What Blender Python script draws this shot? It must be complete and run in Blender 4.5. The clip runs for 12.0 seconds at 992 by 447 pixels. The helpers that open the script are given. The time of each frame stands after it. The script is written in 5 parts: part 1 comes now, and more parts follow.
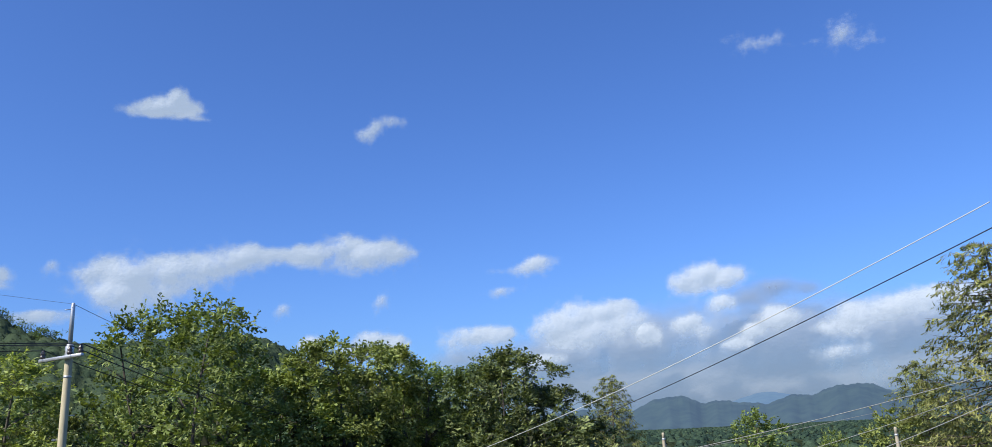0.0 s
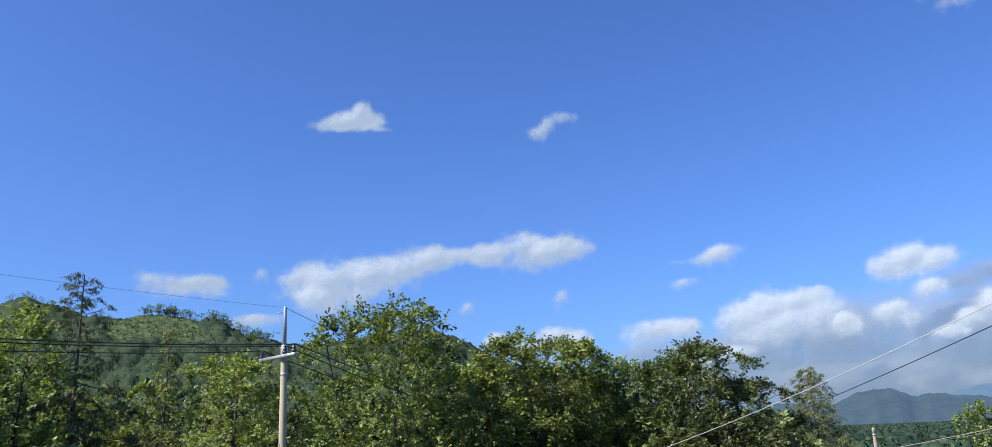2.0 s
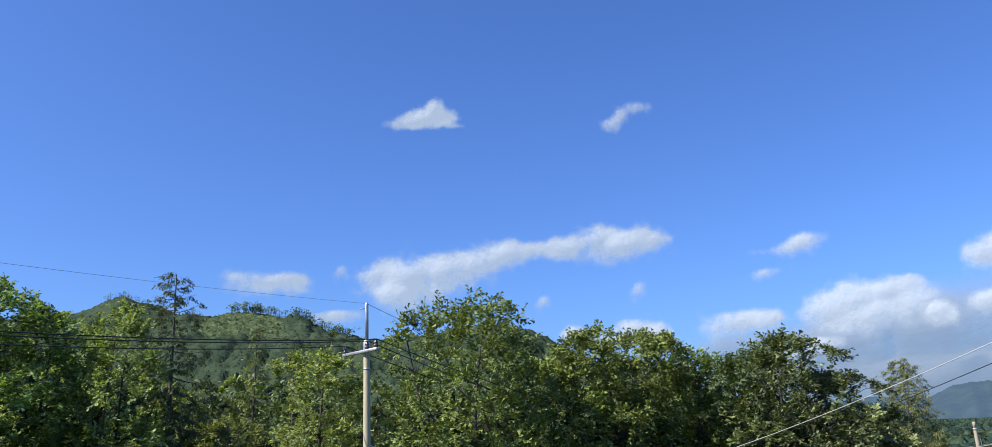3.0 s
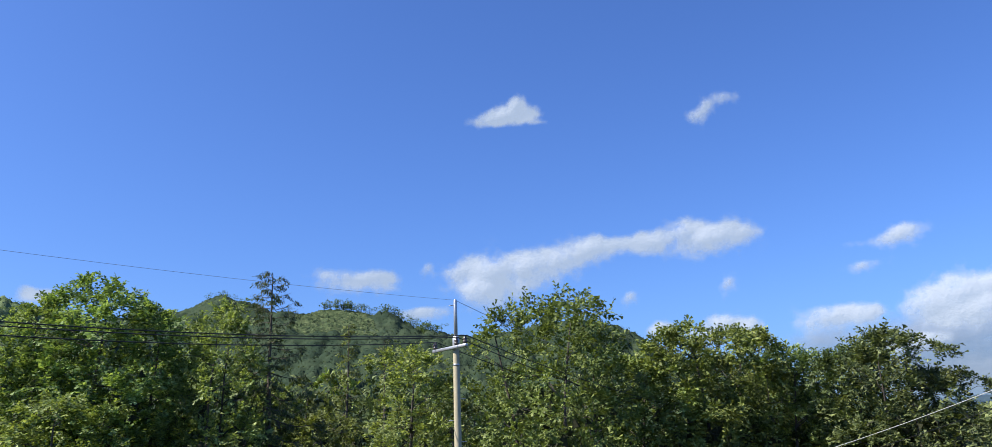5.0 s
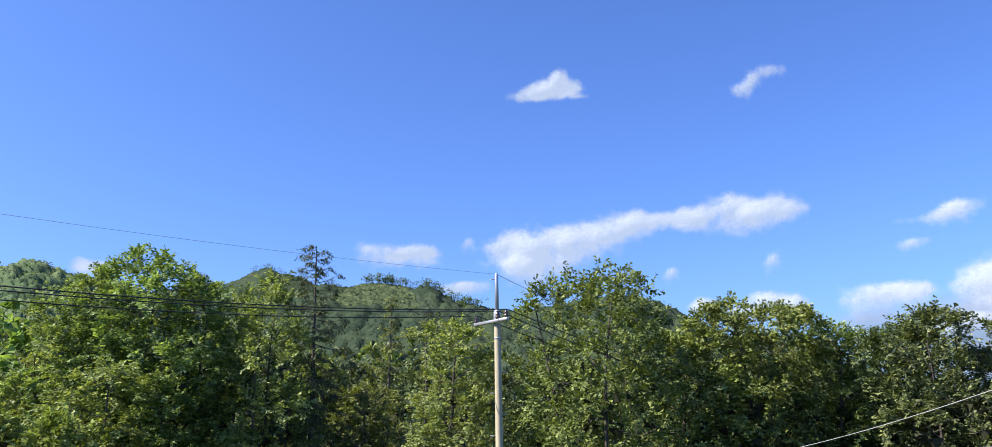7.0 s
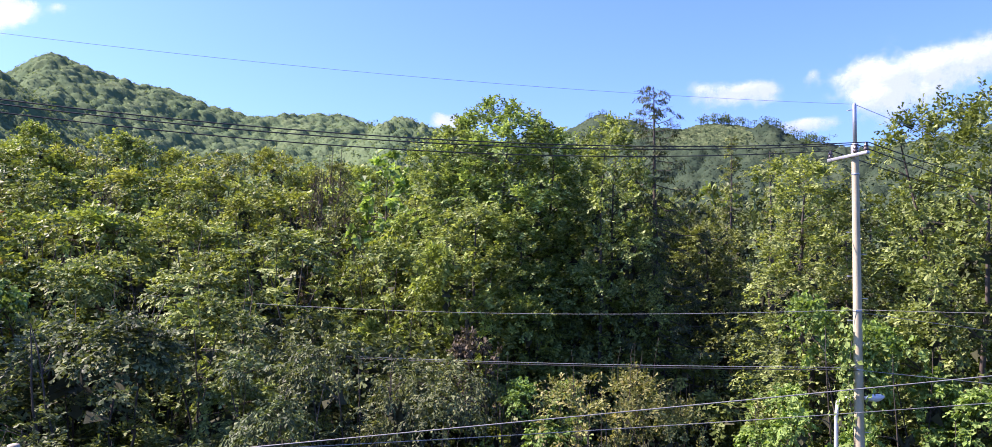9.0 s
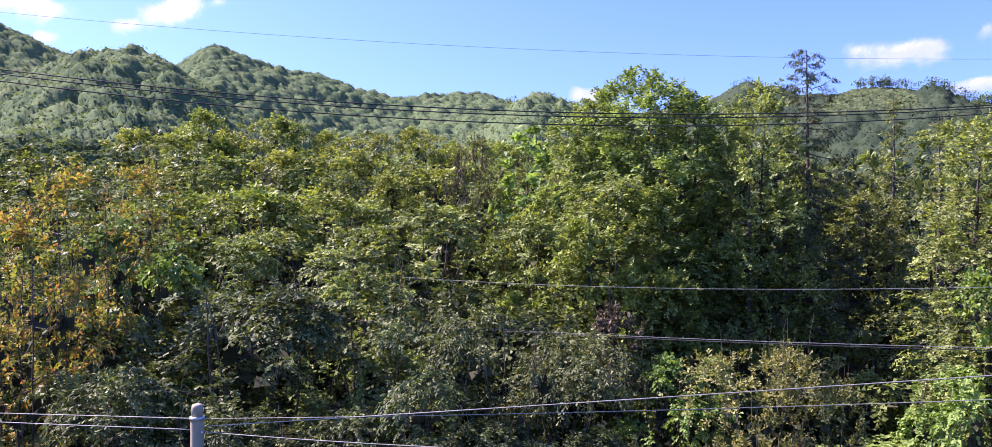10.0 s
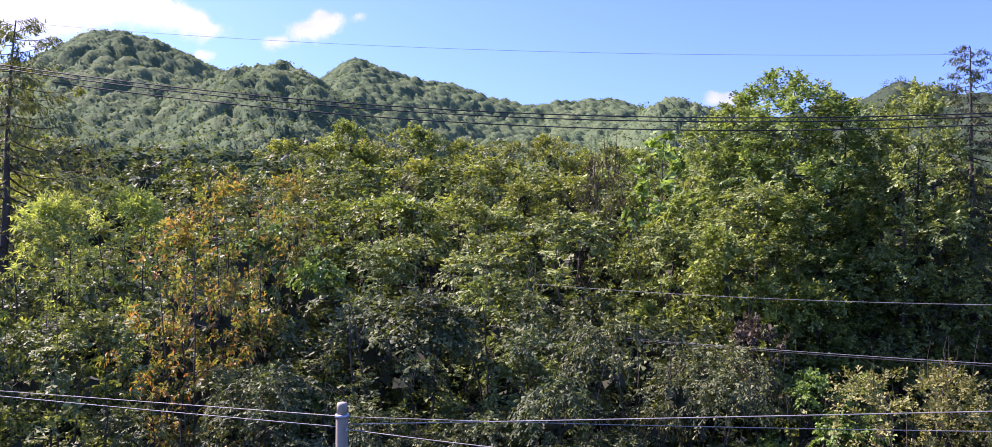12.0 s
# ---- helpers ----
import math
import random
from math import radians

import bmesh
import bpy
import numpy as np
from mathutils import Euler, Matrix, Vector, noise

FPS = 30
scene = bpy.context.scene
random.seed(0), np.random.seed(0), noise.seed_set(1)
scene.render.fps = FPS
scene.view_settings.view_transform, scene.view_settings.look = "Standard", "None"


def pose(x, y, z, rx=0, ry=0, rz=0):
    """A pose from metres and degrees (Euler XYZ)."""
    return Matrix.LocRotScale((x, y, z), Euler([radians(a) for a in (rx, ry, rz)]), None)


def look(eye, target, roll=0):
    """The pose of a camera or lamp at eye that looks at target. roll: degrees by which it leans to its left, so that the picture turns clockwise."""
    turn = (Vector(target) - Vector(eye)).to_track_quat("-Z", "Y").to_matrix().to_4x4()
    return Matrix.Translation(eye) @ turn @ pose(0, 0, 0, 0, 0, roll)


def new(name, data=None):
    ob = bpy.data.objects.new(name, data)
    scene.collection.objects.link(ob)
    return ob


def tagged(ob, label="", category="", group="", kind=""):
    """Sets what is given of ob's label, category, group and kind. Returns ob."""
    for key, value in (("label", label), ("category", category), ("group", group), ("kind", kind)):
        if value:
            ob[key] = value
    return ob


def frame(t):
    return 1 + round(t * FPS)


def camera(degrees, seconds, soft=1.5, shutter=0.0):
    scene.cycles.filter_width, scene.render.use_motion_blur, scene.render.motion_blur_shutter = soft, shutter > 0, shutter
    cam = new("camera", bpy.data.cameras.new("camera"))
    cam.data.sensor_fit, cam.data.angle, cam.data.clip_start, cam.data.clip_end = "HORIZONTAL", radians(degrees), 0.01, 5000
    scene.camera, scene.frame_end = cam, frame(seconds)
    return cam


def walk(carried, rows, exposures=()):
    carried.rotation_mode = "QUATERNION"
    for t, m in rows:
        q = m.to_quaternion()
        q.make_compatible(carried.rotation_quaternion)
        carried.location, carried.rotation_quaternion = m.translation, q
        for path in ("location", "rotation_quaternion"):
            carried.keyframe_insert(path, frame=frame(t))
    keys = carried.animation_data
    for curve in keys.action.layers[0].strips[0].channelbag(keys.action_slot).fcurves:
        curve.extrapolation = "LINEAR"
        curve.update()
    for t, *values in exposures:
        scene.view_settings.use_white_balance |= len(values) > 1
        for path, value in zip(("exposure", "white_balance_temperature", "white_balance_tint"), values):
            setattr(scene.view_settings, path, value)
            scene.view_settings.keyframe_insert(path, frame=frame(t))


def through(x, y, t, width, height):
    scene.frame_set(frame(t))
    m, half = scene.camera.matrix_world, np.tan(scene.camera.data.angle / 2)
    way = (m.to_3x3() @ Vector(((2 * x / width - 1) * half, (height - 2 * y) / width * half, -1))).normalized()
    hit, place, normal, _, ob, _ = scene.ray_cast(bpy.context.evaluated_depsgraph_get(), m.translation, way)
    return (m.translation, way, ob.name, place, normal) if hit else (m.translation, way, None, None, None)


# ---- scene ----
cam = camera(63.37, 12.0, 0.5)
PATH = [
    (0.0, look((0.202, 0.386, 8.113), (4.682, 8.968, 10.618), -2.90)),
    (0.5, look((0.184, 0.394, 8.114), (4.284, 9.158, 10.641), -2.91)),
    (1.0, look((0.170, 0.401, 8.114), (3.948, 9.305, 10.651), -2.83)),
    (1.5, look((0.140, 0.412, 8.114), (3.245, 9.571, 10.657), -2.65)),
    (2.0, look((0.110, 0.421, 8.114), (2.554, 9.779, 10.655), -2.63)),
    (2.5, look((0.088, 0.426, 8.114), (2.049, 9.901, 10.642), -2.68)),
    (3.0, look((0.069, 0.430, 8.113), (1.608, 9.987, 10.622), -2.50)),
    (5.0, look((0.022, 0.435, 8.113), (0.519, 10.104, 10.615), -1.95)),
    (5.5, look((0.013, 0.436, 8.112), (0.301, 10.116, 10.605), -1.69)),
    (6.0, look((0.009, 0.436, 8.111), (0.204, 10.125, 10.579), -1.56)),
    (6.5, look((0.005, 0.437, 8.109), (0.119, 10.140, 10.524), -1.42)),
    (6.7, look((0.004, 0.437, 8.107), (0.096, 10.149, 10.489), -1.33)),
    (8.3, look((-0.095, 0.439, 8.032), (-2.201, 10.188, 8.749), 0.46)),
    (8.5, look((-0.122, 0.433, 8.026), (-2.822, 10.044, 8.597), 0.32)),
    (9.0, look((-0.181, 0.412, 8.015), (-4.206, 9.560, 8.337), -0.04)),
    (9.5, look((-0.223, 0.391, 8.004), (-5.184, 9.073, 8.084), -0.31)),
    (10.0, look((-0.249, 0.375, 8.001), (-5.792, 8.698, 8.020), -0.53)),
    (10.5, look((-0.273, 0.358, 7.999), (-6.343, 8.305, 7.972), -0.60)),
    (11.0, look((-0.291, 0.343, 8.000), (-6.758, 7.971, 7.991), -0.51)),
    (11.5, look((-0.304, 0.332, 8.002), (-7.049, 7.714, 8.054), -0.29)),
    (12.0, look((-0.307, 0.329, 8.005), (-7.118, 7.650, 8.122), -0.15)),
]

walk(cam, PATH, [(0.0, 0.60, 6350, 8), (3.0, 0.68, 6350, 9), (5.0, 0.70, 6400, 10), (6.7, 0.93, 6500, 13), (8.3, 1.26, 6540, 21), (9.5, 1.58, 6360, 38), (10.5, 1.40, 6320, 42), (12.0, 1.38, 6300, 44)])

# ---- sky and sun ----
SUN_BEARING, SUN_HEIGHT = 106.0, 46.0      # degrees to the left of the pole, degrees up


def bearing(az, dist, z=0.0):
    """A place at a bearing in degrees to the left of straight ahead."""
    return Vector((-math.sin(radians(az)) * dist, math.cos(radians(az)) * dist, z))


world = bpy.data.worlds.new("sky")
scene.world = world
world.use_nodes = True
wn = world.node_tree.nodes
sky = wn.new("ShaderNodeTexSky")
sky.sky_type = "NISHITA"
sky.sun_disc = False
sky.sun_elevation = radians(SUN_HEIGHT)
sky.sun_rotation = radians(-SUN_BEARING)
sky.altitude = 300
sky.air_density, sky.dust_density, sky.ozone_density = 1.0, 1.9, 1.6
tint = wn.new("ShaderNodeMix")
tint.data_type, tint.blend_type = "RGBA", "MULTIPLY"
tint.inputs["Factor"].default_value = 1.0
tint.inputs["B"].default_value = (0.645, 0.97, 1.66, 1)      # a deep, clear autumn blue
world.node_tree.links.new(sky.outputs[0], tint.inputs["A"])
world.node_tree.links.new(tint.outputs["Result"], wn["Background"].inputs[0])
wn["Background"].inputs[1].default_value = 0.074

sun_data = bpy.data.lights.new("sun", "SUN")
sun_data.energy, sun_data.angle, sun_data.color = 4.9, radians(0.53), (1.0, 0.92, 0.80)
sun_place = bearing(SUN_BEARING, 100 * math.cos(radians(SUN_HEIGHT)), 100 * math.sin(radians(SUN_HEIGHT)))
new("sun", sun_data).matrix_world = look(sun_place, (0, 0, 0))


# ---- materials ----
def material(name):
    mat = bpy.data.materials.new(name)
    mat.use_nodes = True
    nodes, links = mat.node_tree.nodes, mat.node_tree.links
    return mat, nodes, links, nodes["Principled BSDF"]


def ramp(nodes, stops):
    node = nodes.new("ShaderNodeValToRGB")
    el = node.color_ramp.elements
    while len(el) < len(stops):
        el.new(0.5)
    for e, (p, c) in zip(el, stops):
        e.position, e.color = p, (*c, 1)
    return node


def leaf_material(name, colours, through=0.3, rough=0.52, shift=0.03, mottle=0.0, patches=(0.6, 1.2)):
    """Leaves: each leaf takes its own tone, each plant its own slight shift; light passes through."""
    mat, nodes, links, bsdf = material(name)
    geo, info = nodes.new("ShaderNodeNewGeometry"), nodes.new("ShaderNodeObjectInfo")
    tone = ramp(nodes, [(0.15 + 0.85 * i / max(1, len(colours) - 1), c) for i, c in enumerate(colours)])
    links.new(geo.outputs["Random Per Island"], tone.inputs[0])
    place = nodes.new("ShaderNodeTexCoord")
    patch = nodes.new("ShaderNodeTexNoise")
    patch.inputs["Scale"].default_value = 0.8
    patch.inputs["Detail"].default_value = 3
    links.new(place.outputs["Object"], patch.inputs["Vector"])
    hsv = nodes.new("ShaderNodeHueSaturation")
    spread = nodes.new("ShaderNodeMapRange")
    spread.inputs["To Min"].default_value, spread.inputs["To Max"].default_value = 0.5 - shift / 2, 0.5 + shift / 2
    links.new(info.outputs["Random"], spread.inputs["Value"])
    links.new(spread.outputs[0], hsv.inputs["Hue"])
    value = nodes.new("ShaderNodeMapRange")
    value.inputs["From Min"].default_value, value.inputs["From Max"].default_value = 0.3, 0.7
    value.inputs["To Min"].default_value, value.inputs["To Max"].default_value = patches
    links.new(patch.outputs["Fac"], value.inputs["Value"])
    links.new(value.outputs[0], hsv.inputs["Value"])
    links.new(tone.outputs[0], hsv.inputs["Color"])
    links.new(hsv.outputs[0], bsdf.inputs["Base Color"])
    bsdf.inputs["Roughness"].default_value = rough
    bsdf.inputs["Specular IOR Level"].default_value = 0.05 if rough > 0.8 else 0.22
    if mottle:
        fine, relief = nodes.new("ShaderNodeTexNoise"), nodes.new("ShaderNodeBump")
        fine.inputs["Scale"].default_value, fine.inputs["Detail"].default_value = mottle, 4
        relief.inputs["Strength"].default_value, relief.inputs["Distance"].default_value = 1.0, 0.9
        links.new(place.outputs["Object"], fine.inputs["Vector"])
        links.new(fine.outputs["Fac"], relief.inputs["Height"])
        links.new(relief.outputs[0], bsdf.inputs["Normal"])
    glow = nodes.new("ShaderNodeBsdfTranslucent")
    warm = nodes.new("ShaderNodeMix")
    warm.data_type, warm.blend_type = "RGBA", "MULTIPLY"
    warm.inputs["Factor"].default_value = 1.0
    links.new(hsv.outputs[0], warm.inputs["A"])
    warm.inputs["B"].default_value = (1.5, 1.5, 0.6, 1)
    links.new(warm.outputs["Result"], glow.inputs["Color"])
    mix = nodes.new("ShaderNodeMixShader")
    mix.inputs[0].default_value = through * 0.75
    links.new(bsdf.outputs[0], mix.inputs[1])
    links.new(glow.outputs[0], mix.inputs[2])
    links.new(mix.outputs[0], nodes["Material Output"].inputs["Surface"])
    return mat


def grained(name, dark, light, scale, rough=0.8, bump=0.3, metal=0.0, stretch=(1, 1, 1), coarse=0.6):
    """Bark, concrete, metal, soil: fine grain over broad stains, with relief."""
    mat, nodes, links, bsdf = material(name)
    place, mapping = nodes.new("ShaderNodeTexCoord"), nodes.new("ShaderNodeMapping")
    mapping.inputs["Scale"].default_value = stretch
    links.new(place.outputs["Object"], mapping.inputs[0])
    fine, broad = nodes.new("ShaderNodeTexNoise"), nodes.new("ShaderNodeTexNoise")
    fine.inputs["Scale"].default_value, fine.inputs["Detail"].default_value = scale, 6
    broad.inputs["Scale"].default_value, broad.inputs["Detail"].default_value = scale * 0.06, 3
    links.new(mapping.outputs[0], fine.inputs["Vector"])
    links.new(mapping.outputs[0], broad.inputs["Vector"])
    both = nodes.new("ShaderNodeMix")
    both.inputs["Factor"].default_value = coarse
    links.new(fine.outputs["Fac"], both.inputs["A"])
    links.new(broad.outputs["Fac"], both.inputs["B"])
    tone = ramp(nodes, [(0.32, dark), (0.68, light)])
    links.new(both.outputs["Result"], tone.inputs[0])
    links.new(tone.outputs[0], bsdf.inputs["Base Color"])
    bsdf.inputs["Roughness"].default_value = rough
    bsdf.inputs["Metallic"].default_value = metal
    relief = nodes.new("ShaderNodeBump")
    relief.inputs["Strength"].default_value = bump
    relief.inputs["Distance"].default_value = 0.02
    links.new(fine.outputs["Fac"], relief.inputs["Height"])
    links.new(relief.outputs[0], bsdf.inputs["Normal"])
    return mat


OAK = leaf_material("oak_leaves", [(0.10, 0.13, 0.034), (0.14, 0.178, 0.045), (0.205, 0.25, 0.064), (0.33, 0.37, 0.112)], 0.3)
LIGHT = leaf_material("light_leaves", [(0.115, 0.15, 0.032), (0.25, 0.305, 0.07), (0.375, 0.44, 0.115)], 0.35)
LIME = leaf_material("lime_leaves", [(0.21, 0.29, 0.075), (0.36, 0.46, 0.13), (0.47, 0.57, 0.20)], 0.5)
TALL_GREEN = leaf_material("tall_tree_leaves", [(0.105, 0.15, 0.046), (0.18, 0.245, 0.076), (0.28, 0.362, 0.117), (0.39, 0.465, 0.177)], 0.45)
KUDZU_LEAF = leaf_material("kudzu_leaves", [(0.10, 0.165, 0.05), (0.17, 0.255, 0.08), (0.27, 0.36, 0.13)], 0.36, 0.5)
THICKET = leaf_material("thicket_leaves", [(0.10, 0.138, 0.038), (0.165, 0.218, 0.06), (0.25, 0.315, 0.092), (0.38, 0.43, 0.155)], 0.34)
DEEP = leaf_material("deep_green_leaves", [(0.052, 0.074, 0.029), (0.088, 0.118, 0.045), (0.145, 0.184, 0.066), (0.24, 0.285, 0.11)], 0.28, 0.55)
OLIVE = leaf_material("olive_leaves", [(0.12, 0.135, 0.045), (0.21, 0.23, 0.075), (0.32, 0.33, 0.115), (0.35, 0.30, 0.115)], 0.3)
ORANGE = leaf_material("turning_leaves", [(0.11, 0.14, 0.038), (0.18, 0.21, 0.055), (0.25, 0.275, 0.068), (0.29, 0.29, 0.075), (0.35, 0.315, 0.08), (0.46, 0.29, 0.085), (0.40, 0.18, 0.07)], 0.42)
VINE = leaf_material("vine_leaves", [(0.11, 0.18, 0.045), (0.22, 0.33, 0.085), (0.34, 0.46, 0.145)], 0.42, 0.5)
LARCH = leaf_material("larch_needles", [(0.10, 0.12, 0.042), (0.19, 0.215, 0.072), (0.31, 0.33, 0.115)], 0.4, 0.6)
DARK_LARCH = leaf_material("dark_larch_needles", [(0.035, 0.055, 0.022), (0.065, 0.095, 0.036), (0.115, 0.15, 0.055)], 0.25, 0.6)
BROWN = leaf_material("withered_leaves", [(0.045, 0.04, 0.026), (0.10, 0.085, 0.055), (0.17, 0.14, 0.09)], 0.2, 0.7)
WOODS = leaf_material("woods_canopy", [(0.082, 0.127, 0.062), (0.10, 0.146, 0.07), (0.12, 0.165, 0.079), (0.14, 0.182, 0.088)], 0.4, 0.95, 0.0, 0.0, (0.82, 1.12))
PINE_WOODS = leaf_material("pine_woods_canopy", [(0.032, 0.05, 0.03), (0.045, 0.066, 0.038), (0.06, 0.082, 0.046), (0.08, 0.1, 0.056)], 0.3, 0.95, 0.0, 0.0, (0.82, 1.12))
FAR_WOODS = leaf_material("valley_canopy", [(0.025, 0.045, 0.034), (0.04, 0.068, 0.044), (0.06, 0.09, 0.052)], 0.1, 0.9, 0.0, 0.7)
BARK = grained("bark", (0.035, 0.028, 0.022), (0.12, 0.10, 0.08), 22, 0.9, 0.6, 0, (1, 1, 0.25))
CONCRETE = grained("pole_concrete", (0.36, 0.315, 0.20), (0.54, 0.475, 0.31), 18, 0.85, 0.25, 0, (1, 1, 0.3))
POST = grained("post_concrete", (0.29, 0.25, 0.175), (0.43, 0.375, 0.275), 24, 0.8, 0.25, 0, (1, 1, 0.4))
STEEL = grained("galvanised_steel", (0.40, 0.41, 0.42), (0.58, 0.59, 0.60), 30, 0.45, 0.1, 0.7)
LAMP_PAINT = grained("lamp_paint", (0.55, 0.57, 0.58), (0.70, 0.72, 0.73), 20, 0.45, 0.05, 0.1)
PORCELAIN_WHITE = grained("milky_glass", (0.55, 0.56, 0.56), (0.66, 0.67, 0.67), 20, 0.25, 0.02)
PORCELAIN = grained("dark_porcelain", (0.05, 0.04, 0.04), (0.10, 0.08, 0.07), 30, 0.25, 0.05)
CABLE_BLACK = grained("black_cable", (0.012, 0.012, 0.013), (0.03, 0.03, 0.03), 40, 0.55, 0.1)
CABLE_WHITE = grained("bleached_cable", (0.20, 0.20, 0.18), (0.30, 0.295, 0.27), 40, 0.5, 0.1)
# paler copy of the white cable, its sunlit brightness put into the colour
CABLE_SUNLIT = grained("sunlit_white_cable", (0.42, 0.42, 0.40), (0.55, 0.55, 0.52), 40, 0.5, 0.1)
CABLE_GREY = grained("grey_cable", (0.16, 0.17, 0.17), (0.28, 0.29, 0.29), 40, 0.5, 0.1)
# very dark filler whose colour stands in for the shade inside crowns
INNER_SHADE = grained("inner_growth", (0.028, 0.032, 0.016), (0.06, 0.066, 0.032), 9, 1.0, 0.4)


# ---- mesh helpers ----
def mesh_from(name, verts, faces, mat, smooth=False):
    """A mesh from arrays of vertices and of equal-sized faces."""
    verts, faces = np.asarray(verts, np.float32), np.asarray(faces, np.int32)
    me = bpy.data.meshes.new(name)
    n, k = faces.shape
    me.vertices.add(len(verts))
    me.vertices.foreach_set("co", verts.ravel())
    me.loops.add(n * k)
    me.loops.foreach_set("vertex_index", faces.ravel())
    me.polygons.add(n)
    me.polygons.foreach_set("loop_start", np.arange(0, n * k, k, dtype=np.int32))
    me.polygons.foreach_set("use_smooth", np.full(n, smooth))
    me.update(calc_edges=True)
    me.validate()
    me.materials.append(mat)
    return me


def part_mesh(name, me, parent, label=""):
    ob = new(name, me)
    ob.parent = parent
    return tagged(ob, label)


def part(name, bm, mat, parent, label="", smooth=True):
    me = bpy.data.meshes.new(name)
    for f in bm.faces:
        f.smooth = smooth
    bm.to_mesh(me)
    bm.free()
    me.materials.append(mat)
    return part_mesh(name, me, parent, label)


def unit(a):
    return a / np.maximum(np.linalg.norm(a, axis=-1, keepdims=True), 1e-9)


def tubes(lines, sides=5):
    """Tapered tubes along polylines: lines of (points, radii). Returns vertices and faces."""
    vs, fs, base = [], [], 0
    ang = np.linspace(0, 2 * np.pi, sides, endpoint=False)
    for pts, rad in lines:
        pts, rad = np.asarray(pts, float), np.asarray(rad, float)
        along = unit(np.gradient(pts, axis=0))
        ref = np.where(np.abs(along[:, 2:3]) > 0.8, [[1.0, 0, 0]], [[0, 0, 1.0]])
        a = unit(np.cross(along, ref))
        b = np.cross(along, a)
        ring = pts[:, None] + rad[:, None, None] * (np.cos(ang)[None, :, None] * a[:, None] + np.sin(ang)[None, :, None] * b[:, None])
        vs.append(ring.reshape(-1, 3))
        n = len(pts)
        i, j = np.meshgrid(np.arange(n - 1), np.arange(sides), indexing="ij")
        k = (j + 1) % sides
        fs.append(base + np.stack([i * sides + j, i * sides + k, (i + 1) * sides + k, (i + 1) * sides + j], -1).reshape(-1, 4))
        base += n * sides
    return np.concatenate(vs), np.concatenate(fs)


def leaves(rng, centres, length, width, up=0.8, droop=0.0, facing=None, fold=0.25, size_spread=0.35, simple=False):
    """Folded pointed leaves at the given places: four vertices and two triangles each. facing: the way their spray faces."""
    n = len(centres)
    if facing is None:
        normal = rng.normal(size=(n, 3)) * 0.55
        normal[:, 2] += up
    else:
        normal = rng.normal(size=(n, 3)) * 0.27 + facing
    normal = unit(normal)
    along = rng.normal(size=(n, 3))
    along[:, 2] -= droop * 2
    along = unit(along - (along * normal).sum(1, keepdims=True) * normal)
    if droop > 0:
        along = unit(along + np.array([0, 0, -droop]))
        normal = unit(normal - (along * normal).sum(1, keepdims=True) * along)
    side = np.cross(normal, along)
    s = (1 + size_spread * rng.uniform(-1, 1, size=(n, 1)))
    base, tip = centres - along * length * s / 2, centres + along * length * s / 2
    if simple:
        v = np.stack([base + side * width * s * 0.5, base - side * width * s * 0.5, tip], 1).reshape(-1, 3)
        return v, np.arange(n * 3).reshape(n, 3)
    lift = normal * width * s * fold
    left, right = centres + side * width * s / 2 + lift, centres - side * width * s / 2 + lift
    v = np.stack([base, right, tip, left], 1).reshape(-1, 3)
    q = np.arange(n)[:, None] * 4
    f = np.concatenate([q + [0, 1, 2], q + [0, 2, 3]])
    return v, f


def bent(rng, a, b, n=6, sway=0.12, lift=0.0):
    """A slightly crooked line from a to b."""
    a, b = np.asarray(a, float), np.asarray(b, float)
    t = np.linspace(0, 1, n)[:, None]
    d = np.linalg.norm(b - a)
    p = a + (b - a) * t
    wob = np.cumsum(rng.normal(size=(n, 3)), 0) * sway * d / n
    p += wob * np.sin(np.pi * t) + np.array([0, 0, 1]) * lift * d * np.sin(np.pi * t)
    return p


SIZES = {}      # height and crown radius of each kind of plant, by its meshes


def leaf_faces(centres, along, normal, length, width, fold=0.22, simple=False):
    """Folded pointed leaves: four vertices and two triangles each, or one triangle for plants far back."""
    n = len(centres)
    along = unit(along)
    normal = unit(normal - (along * normal).sum(1, keepdims=True) * along)
    side = np.cross(normal, along)
    base, tip = centres - along * length / 2, centres + along * length / 2
    if simple:
        v = np.stack([base, tip - side * width * 0.5, tip + side * width * 0.5], 1).reshape(-1, 3)
        return v, np.arange(n * 3).reshape(n, 3)
    lift = normal * width * fold
    wide = centres - along * length * 0.04
    v = np.stack([base, wide - side * width / 2 + lift, tip, wide + side * width / 2 + lift], 1).reshape(-1, 3)
    q = np.arange(n)[:, None] * 4
    return v, np.concatenate([q + [0, 1, 2], q + [0, 2, 3]])


